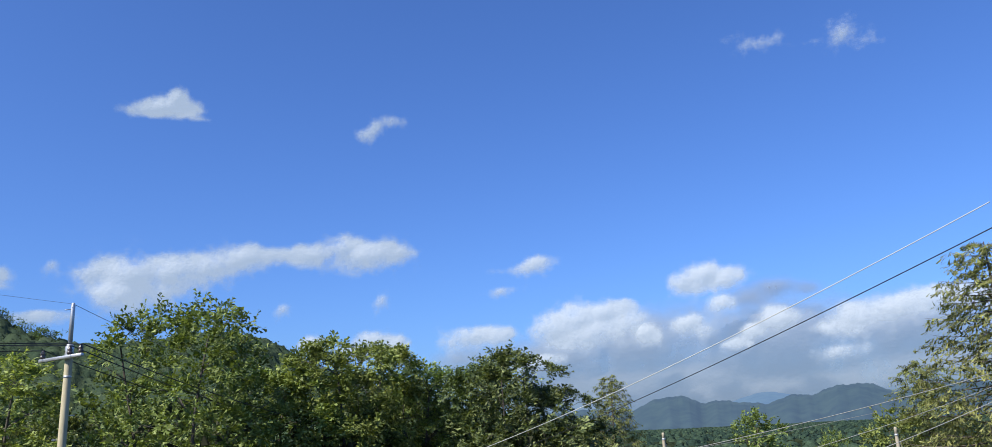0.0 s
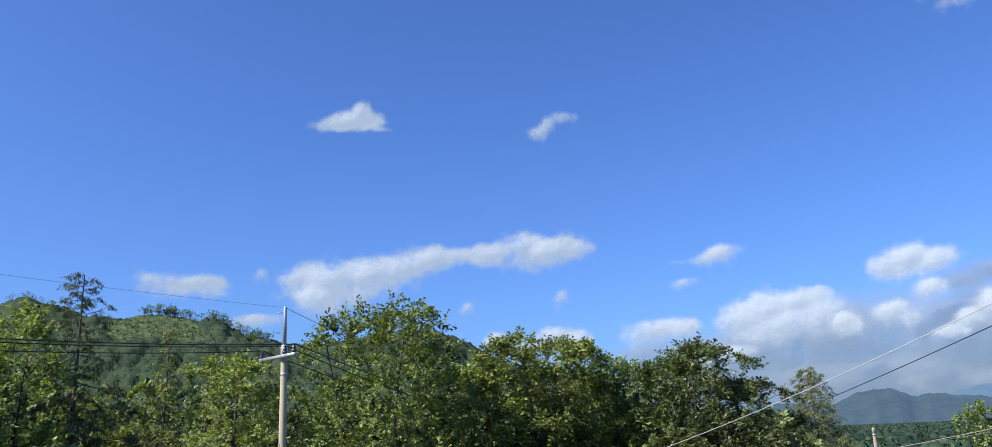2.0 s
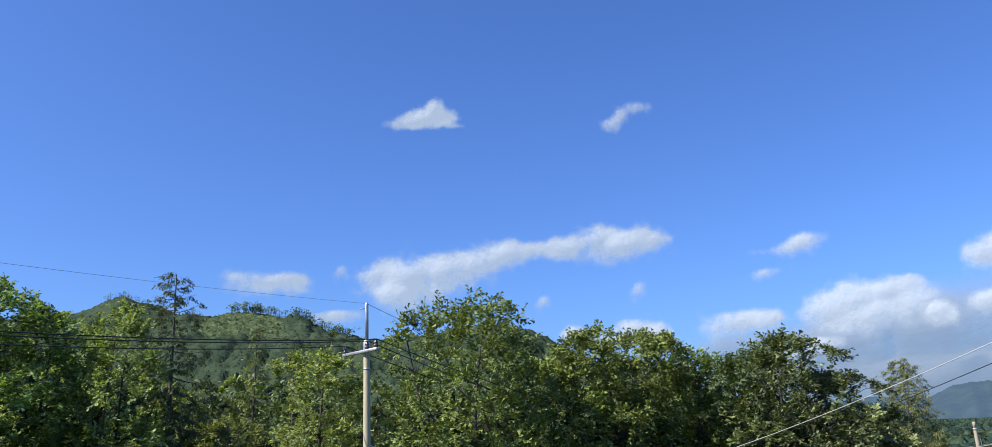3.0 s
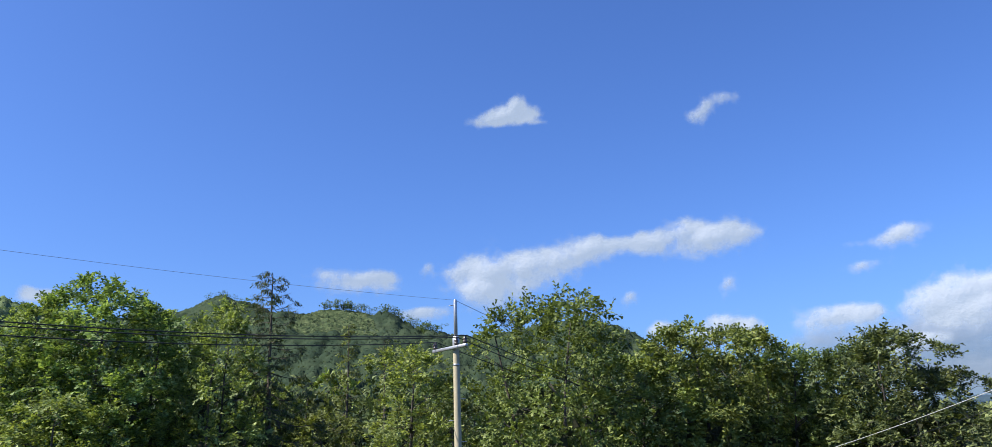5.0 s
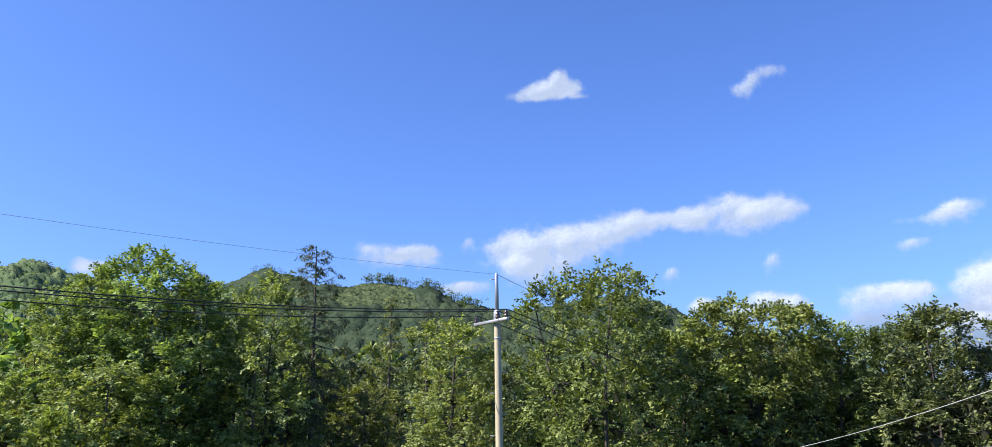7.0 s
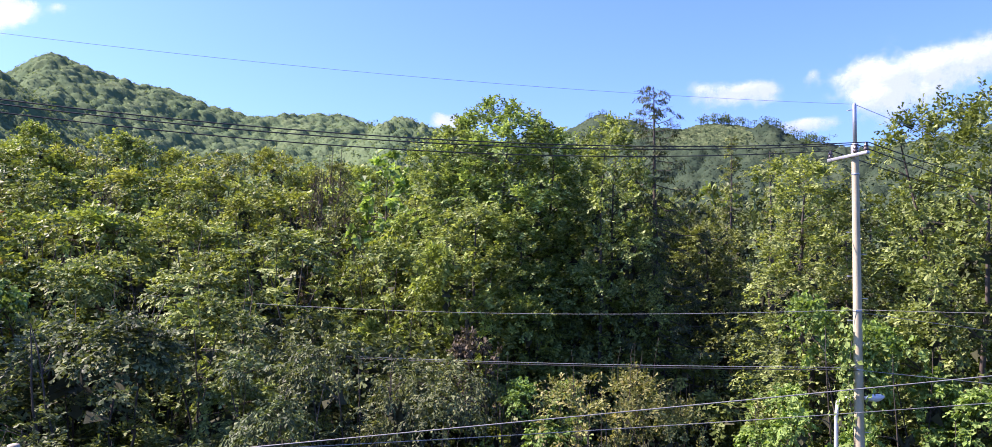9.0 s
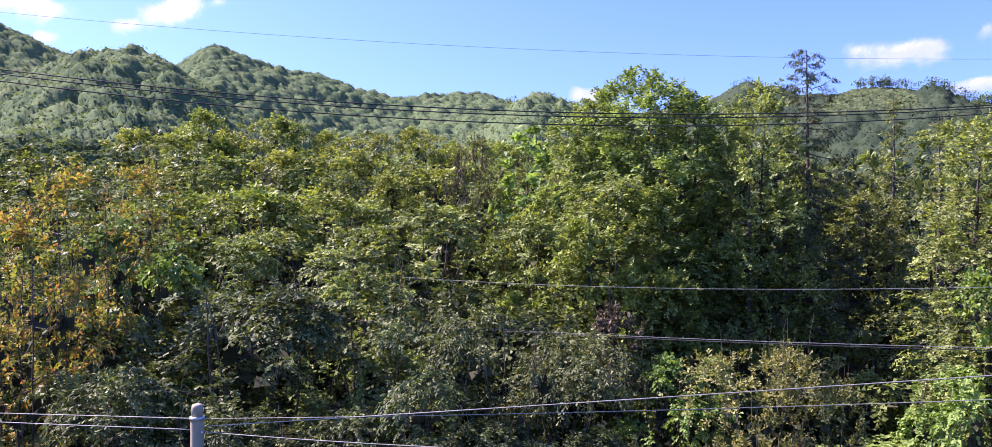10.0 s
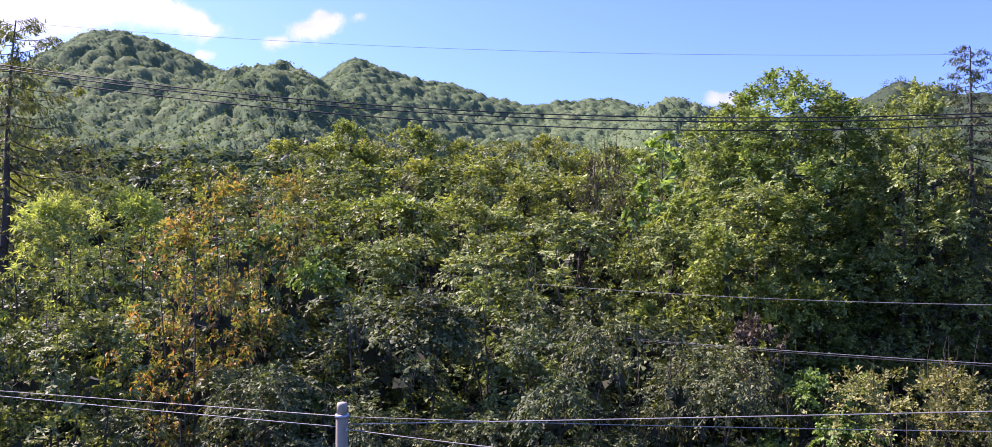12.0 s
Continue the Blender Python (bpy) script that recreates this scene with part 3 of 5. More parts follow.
def canopy(name, seed, az0, az1, r0, r1, step_az, step_r, crown, tufts, mat, leaf_mat, label, keep=None):
    """Closed woods on the hills as one surface: the rounded crowns of single trees stand shoulder to shoulder."""
    az = np.arange(az0, az1, step_az)
    r = np.arange(r0, r1, step_r)
    A, R = np.meshgrid(np.radians(az), r, indexing="ij")
    X, Y = -np.sin(A) * R, np.cos(A) * R
    i, j = np.floor(X / crown), np.floor(Y / crown)

    def chance(a, b, k):
        v = np.sin(a * 127.1 + b * 311.7 + k * 74.7 + seed) * 43758.5453
        return v - np.floor(v)

    best, tone = np.full(X.shape, -9.0), np.zeros(X.shape)
    for di in (-1, 0, 1):
        for dj in (-1, 0, 1):
            ci, cj = i + di, j + dj
            px, py = (ci + 0.15 + 0.7 * chance(ci, cj, 1)) * crown, (cj + 0.15 + 0.7 * chance(ci, cj, 2)) * crown
            wide = crown * (0.5 + 0.36 * chance(ci, cj, 3))
            q = ((X - px) ** 2 + (Y - py) ** 2) / wide ** 2
            h = 0.4 + 1.8 * chance(ci, cj, 4) + wide * 1.0 * np.sqrt(np.maximum(0.0, 1 - q)) - 0.8 * np.maximum(0, q - 1)
            tone = np.where(h > best, chance(ci, cj, 5), tone)
            best = np.maximum(best, h)
    ragged = np.random.default_rng(int(seed)).normal(size=X.shape) * 0.4
    cover = smooth(R, r0, r0 + 12) * (1 if keep is None else keep(np.degrees(A), R))
    ground = height_at(X, Y)
    Z = ground + (best + ragged + 1.5) * cover - 1.5
    na, nr = X.shape
    p, q = np.meshgrid(np.arange(na - 1), np.arange(nr - 1), indexing="ij")
    F = np.stack([p * nr + q, p * nr + q + 1, (p + 1) * nr + q + 1, (p + 1) * nr + q], -1).reshape(-1, 4)
    V = np.stack([X, Y, Z], -1)
    # tufts of leaves all over the crowns that can be seen from the road
    rng = np.random.default_rng(int(seed) + 500)
    normal = unit(np.cross(np.gradient(V, axis=1), np.gradient(V, axis=0))).reshape(-1, 3)
    normal *= np.where(normal[:, 2:] < 0, -1.0, 1.0)
    flat = V.reshape(-1, 3)
    ok = np.nonzero((cover.ravel() > 0.5) & seen_from_house(flat[:, 0], flat[:, 1], ground.ravel()))[0]
    pick = rng.choice(ok, tufts)
    size = crown * 0.14 * rng.uniform(0.6, 1.4, size=(tufts, 1))
    spot = flat[pick] + rng.normal(size=(tufts, 3)) * [crown * 0.12, crown * 0.12, 0.08] + normal[pick] * 0.1
    face = unit(normal[pick] + [0, 0, 0.35] + rng.normal(size=(tufts, 3)) * 0.4)
    lie = rng.normal(size=(tufts, 3))
    v, f = leaf_faces(spot, lie - (lie * face).sum(1, keepdims=True) * face, face, size, size * 0.9, 0.2, True)
    me = mesh_from(name, flat, F, mat, True)
    me.attributes.new("tone", "FLOAT", "POINT").data.foreach_set("value", tone.ravel().astype(np.float32))
    woodland = new(name)
    part_mesh("treetops", me, woodland)
    part_mesh("leaf_tufts", mesh_from("leaf_tufts", v, f, leaf_mat), woodland)
    return tagged(woodland, label, "woods", kind="stuff")


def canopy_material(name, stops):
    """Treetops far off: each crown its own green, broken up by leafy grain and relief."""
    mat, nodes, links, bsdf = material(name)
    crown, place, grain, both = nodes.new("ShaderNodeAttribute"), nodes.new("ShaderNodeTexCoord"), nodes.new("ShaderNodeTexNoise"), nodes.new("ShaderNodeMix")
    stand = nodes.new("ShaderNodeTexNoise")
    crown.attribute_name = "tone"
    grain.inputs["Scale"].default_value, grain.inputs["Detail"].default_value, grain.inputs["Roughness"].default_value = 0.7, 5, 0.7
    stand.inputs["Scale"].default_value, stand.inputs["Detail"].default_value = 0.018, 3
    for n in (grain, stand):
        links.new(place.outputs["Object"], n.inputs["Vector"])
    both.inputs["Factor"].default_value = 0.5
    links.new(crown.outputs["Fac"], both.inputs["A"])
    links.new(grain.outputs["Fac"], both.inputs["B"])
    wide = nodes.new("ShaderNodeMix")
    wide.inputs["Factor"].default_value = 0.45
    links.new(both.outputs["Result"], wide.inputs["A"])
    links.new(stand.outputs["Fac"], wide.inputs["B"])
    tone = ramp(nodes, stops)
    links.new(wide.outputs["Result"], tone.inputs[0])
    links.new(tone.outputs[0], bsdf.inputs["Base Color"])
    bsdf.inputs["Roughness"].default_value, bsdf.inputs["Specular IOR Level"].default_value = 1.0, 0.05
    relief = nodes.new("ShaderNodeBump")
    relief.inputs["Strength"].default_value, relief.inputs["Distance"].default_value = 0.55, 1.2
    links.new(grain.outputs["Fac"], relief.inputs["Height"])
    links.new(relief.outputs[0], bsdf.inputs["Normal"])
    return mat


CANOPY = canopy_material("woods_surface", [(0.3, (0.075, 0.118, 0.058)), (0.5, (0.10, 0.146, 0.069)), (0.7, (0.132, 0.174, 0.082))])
PINE_CANOPY = canopy_material("pine_woods_surface", [(0.3, (0.026, 0.043, 0.026)), (0.5, (0.038, 0.058, 0.033)), (0.7, (0.056, 0.076, 0.042))])
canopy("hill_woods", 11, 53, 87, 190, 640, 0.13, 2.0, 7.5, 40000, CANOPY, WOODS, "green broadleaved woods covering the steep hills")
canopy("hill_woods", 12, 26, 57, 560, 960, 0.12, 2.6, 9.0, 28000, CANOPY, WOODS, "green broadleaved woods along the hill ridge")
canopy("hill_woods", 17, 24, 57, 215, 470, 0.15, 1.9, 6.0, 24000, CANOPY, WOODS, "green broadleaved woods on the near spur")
canopy("hill_woods", 13, -32, 28.2, 150, 600, 0.17, 2.1, 5.2, 62000, PINE_CANOPY, PINE_WOODS, "dark green pine woods round a grassy hilltop", wooded)
woods("valley_woods", 14, 3500, -70, -30, 140, 1400, 2.0, 4.2, FAR_WOODS, "dark green valley woods below far mountains", None, 6, 2, 6)
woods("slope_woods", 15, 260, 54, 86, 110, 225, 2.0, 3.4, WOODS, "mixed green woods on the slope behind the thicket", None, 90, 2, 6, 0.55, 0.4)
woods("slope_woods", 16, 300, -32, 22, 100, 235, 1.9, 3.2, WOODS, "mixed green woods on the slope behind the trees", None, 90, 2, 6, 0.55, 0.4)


def ridge_trees():
    """Single pines that stand up from the crests of the hills ahead."""
    rng = np.random.default_rng(77)
    lines, tufts, facing = [], [], []
    r = np.geomspace(250, 950, 160)
    for az0, az1, n in ((1.2, 9.6, 70), (13.5, 17.5, 14), (32.0, 40.0, 16)):
        for az in rng.uniform(az0, az1, n):
            x, y = -np.sin(radians(az)) * r, np.cos(radians(az)) * r
            z = height_at(x, y)
            k = int(((z + 4) / r).argmax())
            foot = np.array([x[k], y[k], z[k]])
            h = rng.uniform(4.0, 6.2) + 3.0 * float(wooded(az, r[k]))
            lines.append((np.array([foot, foot + [rng.normal() * 0.3, rng.normal() * 0.3, h]]), np.array([0.16, 0.05])))
            for q in range(3):
                c = foot + [0, 0, h * (0.5 + 0.2 * q)] + rng.normal(size=3) * [0.8, 0.8, 0.2]
                tufts.append(c + rng.normal(size=(14, 3)) * [0.9, 0.9, 0.45])
    pts = np.concatenate(tufts)
    v, f = leaves(rng, pts, 0.9, 0.5, 0.9, 0, None, 0.2, 0.4, True)
    tv, tf = tubes(lines, 3)
    tf = np.concatenate([tf[:, [0, 1, 2]], tf[:, [0, 2, 3]]])
    tagged(new("ridge_pines", mesh_from("ridge_pines", np.concatenate([v, tv]), np.concatenate([f, tf + len(v)]), WOODS)),
           "dark scattered pines standing along the hill crests", "woods", kind="stuff")


ridge_trees()


def meadow_grass():
    """Rough grass and low scrub on the open hilltop."""
    rng = np.random.default_rng(78)
    az, r = rng.uniform(4.6, 12.6, 16000), rng.uniform(325, 505, 16000)
    az, r = az[wooded(az, r) < 0.6], r[wooded(az, r) < 0.6]
    x, y = -np.sin(np.radians(az)) * r, np.cos(np.radians(az)) * r
    pts = np.stack([x, y, height_at(x, y) + 0.35], 1)
    v, f = leaves(rng, pts, 1.7, 1.2, 1.2, 0, unit(np.stack([-x, -y, r * 0.9], 1)), 0.2, 0.5, True)
    tagged(new("meadow_grass", mesh_from("meadow_grass", v, f, MEADOW)), "light green rough grass on the open hilltop", "grass", kind="stuff")


meadow_grass()


# far mountains, a plain backdrop beyond the valley, blue from a painted haze glow
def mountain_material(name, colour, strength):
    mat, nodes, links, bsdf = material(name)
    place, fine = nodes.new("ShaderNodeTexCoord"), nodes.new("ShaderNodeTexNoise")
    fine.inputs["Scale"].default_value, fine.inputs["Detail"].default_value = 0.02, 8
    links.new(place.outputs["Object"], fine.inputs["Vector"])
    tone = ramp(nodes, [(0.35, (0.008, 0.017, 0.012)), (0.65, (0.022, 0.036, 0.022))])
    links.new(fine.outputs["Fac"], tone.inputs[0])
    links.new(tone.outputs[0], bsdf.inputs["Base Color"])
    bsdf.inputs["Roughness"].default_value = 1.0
    # the blue emission stands in for haze in the air
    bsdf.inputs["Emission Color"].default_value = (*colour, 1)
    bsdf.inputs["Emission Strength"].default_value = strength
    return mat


def mountains(dist, peaks, mat, label, seed, rough):
    """A long ridge: peaks of bearing, height in metres, half width in degrees."""
    rng = np.random.default_rng(int(seed * 10))
    az = np.linspace(-80, -20, 500)
    crest = np.zeros_like(az)
    for b, h, w in peaks:
        crest = np.maximum(crest, h * np.exp(-0.5 * ((az - b) / w) ** 2))
    for f, a in ((1.1, 1.0), (2.7, 0.6), (6.3, 0.35), (14.0, 0.2), (31.0, 0.14), (67.0, 0.1)):
        crest += rough * a * np.sin(az * f + rng.uniform(0, 6))
    rows = 14
    V = []
    for k in range(rows):
        t = k / (rows - 1)
        folds = 0.06 * dist * np.sin(az * 1.7 + 2.0) * (1 - t) * 0.5 + 0.03 * dist * np.sin(az * 4.1) * (1 - t)
        r = dist * (1 - 0.35 * (1 - t)) + folds
        V.append(np.stack([-np.sin(np.radians(az)) * r, np.cos(np.radians(az)) * r, -45 + (crest + 45) * t ** 1.4], -1))
    V.append(np.stack([-np.sin(np.radians(az)) * dist * 1.1, np.cos(np.radians(az)) * dist * 1.1, az * 0 - 45], -1))
    n = len(az)
    i, j = np.meshgrid(np.arange(rows), np.arange(n - 1), indexing="ij")
    F = np.stack([i * n + j, i * n + j + 1, (i + 1) * n + j + 1, (i + 1) * n + j], -1).reshape(-1, 4)
    tagged(new("backdrop", mesh_from("backdrop", np.concatenate(V), F, mat, True)), label, "mountain", kind="structure")


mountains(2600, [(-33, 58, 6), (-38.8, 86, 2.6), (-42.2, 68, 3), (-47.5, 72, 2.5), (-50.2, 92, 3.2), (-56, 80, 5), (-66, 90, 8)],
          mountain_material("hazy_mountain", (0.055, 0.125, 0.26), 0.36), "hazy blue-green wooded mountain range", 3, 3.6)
mountains(4200, [(-45.2, 132, 2.6), (-38, 60, 6), (-55, 70, 5)], mountain_material("hazy_far_mountain", (0.16, 0.30, 0.58), 0.42),
          "far mountain in pale blue haze", 4, 2.0)


# ---- clouds ----
def cloud_material(name, tone, own, most, soft, torn=1.35, hue=(0.72, 0.82, 1.0)):
    """Vapour: white where thick, clear at its torn edges; a glow stands in for scattered light."""
    mat, nodes, links, bsdf = material(name)
    nodes.remove(bsdf)
    dens, place = nodes.new("ShaderNodeAttribute"), nodes.new("ShaderNodeTexCoord")
    dens.attribute_name = "thickness"
    n1, n2 = nodes.new("ShaderNodeTexNoise"), nodes.new("ShaderNodeTexNoise")
    n1.inputs["Scale"].default_value, n1.inputs["Detail"].default_value, n1.inputs["Roughness"].default_value = 0.011, 9, 0.62
    n2.inputs["Scale"].default_value, n2.inputs["Detail"].default_value = 0.004, 3
    for n in (n1, n2):
        links.new(place.outputs["Object"], n.inputs["Vector"])

    def maths(op, a, b):
        m = nodes.new("ShaderNodeMath")
        m.operation = op
        for s, v in zip(m.inputs, (a, b)):
            if isinstance(v, (int, float)):
                s.default_value = v
            else:
                links.new(v, s)
        return m.outputs[0]

    wisps = maths("MULTIPLY", maths("SUBTRACT", n1.outputs["Fac"], 0.5), torn)
    broad = maths("MULTIPLY", maths("SUBTRACT", n2.outputs["Fac"], 0.5), 0.5)
    total = maths("ADD", dens.outputs["Fac"], maths("ADD", wisps, broad))
    edge = nodes.new("ShaderNodeMapRange")
    edge.interpolation_type = "SMOOTHSTEP"
    edge.inputs["From Min"].default_value, edge.inputs["From Max"].default_value = 0.16, soft
    links.new(total, edge.inputs["Value"])
    keep = maths("MULTIPLY", edge.outputs[0], most)
    fade = maths("MULTIPLY", keep, maths("MINIMUM", 1.0, maths("MULTIPLY", dens.outputs["Fac"], 6.0)))
    white = nodes.new("ShaderNodeBsdfDiffuse")
    white.inputs["Color"].default_value = (tone, tone, tone, 1)
    # even emission in place of sunlight scattered inside the cloud
    inner = nodes.new("ShaderNodeEmission")
    inner.inputs["Color"].default_value = (*hue, 1)
    inner.inputs["Strength"].default_value = own
    body, clear, mix = nodes.new("ShaderNodeAddShader"), nodes.new("ShaderNodeBsdfTransparent"), nodes.new("ShaderNodeMixShader")
    relief = nodes.new("ShaderNodeBump")
    relief.inputs["Strength"].default_value, relief.inputs["Distance"].default_value = 0.4, 60.0
    links.new(n1.outputs["Fac"], relief.inputs["Height"])
    links.new(relief.outputs[0], white.inputs["Normal"])
    pass_on, lit = nodes.new("ShaderNodeBsdfTranslucent"), nodes.new("ShaderNodeMixShader")
    pass_on.inputs["Color"].default_value = (tone, tone, tone, 1)
    lit.inputs[0].default_value = 0.35
    links.new(white.outputs[0], lit.inputs[1])
    links.new(pass_on.outputs[0], lit.inputs[2])
    links.new(lit.outputs[0], body.inputs[0])
    links.new(inner.outputs[0], body.inputs[1])
    links.new(fade, mix.inputs[0])
    links.new(clear.outputs[0], mix.inputs[1])
    links.new(body.outputs[0], mix.inputs[2])
    links.new(mix.outputs[0], nodes["Material Output"].inputs["Surface"])
    return mat


CLOUD = cloud_material("cloud", 0.24, 0.385, 0.93, 1.15, 1.75, (0.68, 0.81, 1.0))
VEIL = cloud_material("cloud_veil", 0.14, 0.225, 0.8, 1.2, 0.5, (0.60, 0.75, 1.0))


def cloud(label, puffs, dist=4300, step=0.16, mat=CLOUD, base=None):
    """A cloud far off: soft puffs (bearing, height in degrees, half width, half height, thickness) that swell towards us. base: the height in degrees of its flat underside."""
    rng = np.random.default_rng(int(abs(puffs[0][0]) * 100))
    heads = []
    for a, b, w, h, s in puffs:
        # smaller heads swell out of the upper side of each puff
        for turn in rng.uniform(-0.1, math.pi + 0.1, 5 if mat is CLOUD and s > 0.72 else 0):
            q = rng.uniform(0.28, 0.5)
            heads.append((a + math.cos(turn) * w * 0.85, b + math.sin(turn) * h * 0.8, max(w * q, h * 0.3), h * q * 1.1, s * rng.uniform(0.3, 0.75)))
    pu = np.array(list(puffs) + heads, float)
    az, el = pu[:, 0].mean(), pu[:, 1].mean()
    pu[:, 0], pu[:, 1] = -(pu[:, 0] - az) * math.cos(radians(el)), pu[:, 1] - el
    u0, u1 = (pu[:, 0] - 2.2 * pu[:, 2]).min(), (pu[:, 0] + 2.2 * pu[:, 2]).max()
    v0, v1 = (pu[:, 1] - 2.2 * pu[:, 3]).min(), (pu[:, 1] + 2.2 * pu[:, 3]).max()
    nu, nv = int((u1 - u0) / step) + 2, int((v1 - v0) / step) + 2
    U, W = np.meshgrid(np.linspace(u0, u1, nu), np.linspace(v0, v1, nv), indexing="ij")
    dens, swell = np.zeros_like(U), np.zeros_like(U)
    for a, b, w, h, s in pu:
        q = ((U - a) / w) ** 2 + ((W - b) / np.where(W > b, h, h * 1.15)) ** 2
        puff = s * np.exp(-0.8 * q)
        dens = 1.25 * (1 - (1 - dens / 1.25) * (1 - np.minimum(0.98, puff / 1.25)))
        swell = np.logaddexp(swell * 6, 6 * 1.5 * s * np.exp(-0.7 * q) * min(w, h)) / 6
    if base is not None:
        dens *= smooth(W + el + 0.06 * np.sin(U * 5), base - 0.25, base + 0.3)
    m = dist * math.tan(radians(1))
    quads = np.arange(nu - 1)[:, None, None] * nv + np.arange(nv - 1)[None, :, None] + np.array([0, nv, nv + 1, 1])[None, None]
    me = mesh_from("cloud", np.stack([U * m, -swell * m * 0.6, W * m], -1).reshape(-1, 3), quads.reshape(-1, 4), mat, True)
    at = me.attributes.new("thickness", "FLOAT", "POINT")
    at.data.foreach_set("value", dens.ravel().astype(np.float32))
    ob = new("cloud", me)
    p = bearing(az, dist * math.cos(radians(el)), 8 + dist * math.sin(radians(el)))
    ob.matrix_world = pose(p.x, p.y, p.z, el, 0, az)
    return tagged(ob, label, "cloud", "clouds in the sky")


cloud("small bright white fair-weather cloud in blue sky",
      [(-4.1, 22.0, 1.3, 0.7, 1.05), (-4.8, 22.7, 0.6, 0.6, 1.0), (-2.6, 21.7, 1.1, 0.5, 0.95), (-5.6, 22.0, 0.8, 0.45, 0.9), (-6.6, 21.5, 0.6, 0.22, 0.6)], base=21.3)
cloud("small thin wispy white cloud", [(-20.0, 22.0, 0.8, 0.4, 0.7), (-18.8, 21.7, 0.5, 0.5, 0.65), (-18.1, 21.0, 0.8, 0.5, 0.7)])
cloud("thin torn white cloud high in blue sky", [(-46.0, 25.5, 1.1, 0.35, 0.5), (-48.2, 24.8, 1.5, 0.4, 0.55)])
cloud("thin torn white cloud high in blue sky", [(-53.2, 24.6, 1.0, 0.8, 0.62), (-55.0, 23.5, 0.9, 0.4, 0.45), (-51.3, 24.2, 0.9, 0.25, 0.4)])
cloud("long white cloud bank with a ragged tail",
      [(-0.4, 11.2, 1.4, 0.8, 0.9), (-2.6, 11.1, 1.8, 1.1, 1.0), (-5.2, 11.3, 1.8, 1.0, 1.0), (-7.6, 11.7, 1.6, 0.9, 1.0), (-9.6, 12.3, 1.4, 0.8, 1.0), (-12.0, 12.5, 1.6, 0.5, 0.95),
       (-14.4, 12.6, 1.4, 0.7, 1.0), (-16.4, 13.1, 1.1, 0.8, 1.05), (-18.2, 12.6, 1.8, 0.9, 1.15), (-20.4, 12.9, 1.1, 0.6, 0.95), (-1.8, 9.8, 1.6, 1.2, 1.0), (-4.4, 10.0, 1.4, 0.9, 0.85)])
cloud("low white cloud over the hill", [(8.6, 10.6, 1.6, 0.7, 0.85), (6.4, 10.6, 1.6, 0.6, 0.85), (4.9, 10.2, 0.9, 0.5, 0.6)])
cloud("small faint white cloud", [(2.1, 11.5, 0.5, 0.5, 0.55)])
cloud("small white cloud just above the hill", [(2.4, 8.2, 1.6, 0.4, 0.85)])
cloud("small white cloud peeping over the trees", [(27.9, 9.2, 0.5, 0.4, 1.0), (26.8, 9.0, 0.7, 0.4, 1.0)])
cloud("small white cloud with a thin tail", [(-30.2, 11.4, 1.1, 0.6, 0.85), (-28.2, 11.1, 1.3, 0.3, 0.5)])
cloud("small faint white cloud", [(-27.6, 9.7, 1.1, 0.35, 0.65)])
cloud("small faint white cloud", [(-12.3, 8.9, 0.6, 0.5, 0.6)])
cloud("small faint white cloud", [(-19.1, 9.4, 0.6, 0.7, 0.55)])
cloud("low white cloud behind the trees", [(-14.2, 6.4, 0.8, 0.6, 0.9)])
cloud("low white heaped cloud behind the trees", [(-18.4, 6.6, 1.1, 0.6, 1.0), (-20.2, 6.2, 0.8, 0.6, 0.9), (-17.4, 5.8, 1.4, 0.6, 0.8)])
cloud("white heaped cloud over far mountains",
      [(-31.2, 6.9, 1.44, 0.88, 1.0), (-33.0, 7.4, 1.44, 1.00, 1.05), (-34.8, 7.7, 1.20, 0.75, 1.05), (-36.3, 8.1, 0.84, 0.44, 1.0), (-34.0, 6.4, 1.92, 1.00, 0.95), (-36.6, 6.8, 1.08, 0.88, 0.8), (-32.0, 6.0, 1.68, 0.62, 0.7)])
cloud("low white heaped cloud", [(-25.2, 6.6, 1.44, 0.62, 0.95), (-27.2, 6.5, 1.08, 0.62, 0.95), (-24.0, 6.2, 0.96, 0.62, 0.7)])
cloud("white heaped cloud towers", [(-40.6, 9.5, 0.84, 0.75, 1.0), (-42.0, 9.8, 0.96, 0.75, 1.05), (-43.6, 9.4, 1.08, 0.69, 1.0), (-41.6, 9.0, 1.44, 0.50, 0.8)])
cloud("small white cloud puff", [(-42.9, 7.7, 0.96, 0.62, 0.85)])
cloud("white cloud puff against grey cloud", [(-37.6, 6.2, 0.84, 0.62, 1.0), (-38.1, 5.7, 0.60, 0.50, 0.8)])
cloud("white cloud puff against grey cloud", [(-40.6, 6.6, 0.96, 0.62, 0.95), (-41.6, 6.0, 0.84, 0.50, 0.7)])
cloud("white cloud puff against grey cloud", [(-46.4, 6.4, 1.32, 0.75, 1.0), (-44.7, 5.7, 0.72, 0.50, 1.0), (-43.7, 4.9, 0.96, 0.38, 0.9)])
cloud("broad white cloud beside the larches", [(-51.4, 6.1, 1.44, 0.75, 0.9), (-53.6, 6.4, 1.68, 0.88, 1.0), (-56.2, 6.7, 1.68, 0.75, 0.95), (-50.0, 5.4, 1.08, 0.62, 0.85), (-59.5, 6.6, 1.92, 1.00, 0.9)])
cloud("white cloud puff low in the bank", [(-30.2, 4.6, 1.44, 0.50, 0.85), (-28.6, 4.4, 0.96, 0.38, 0.7)])
cloud("white cloud puff low in the bank", [(-49.8, 4.0, 1.92, 0.50, 0.7)])
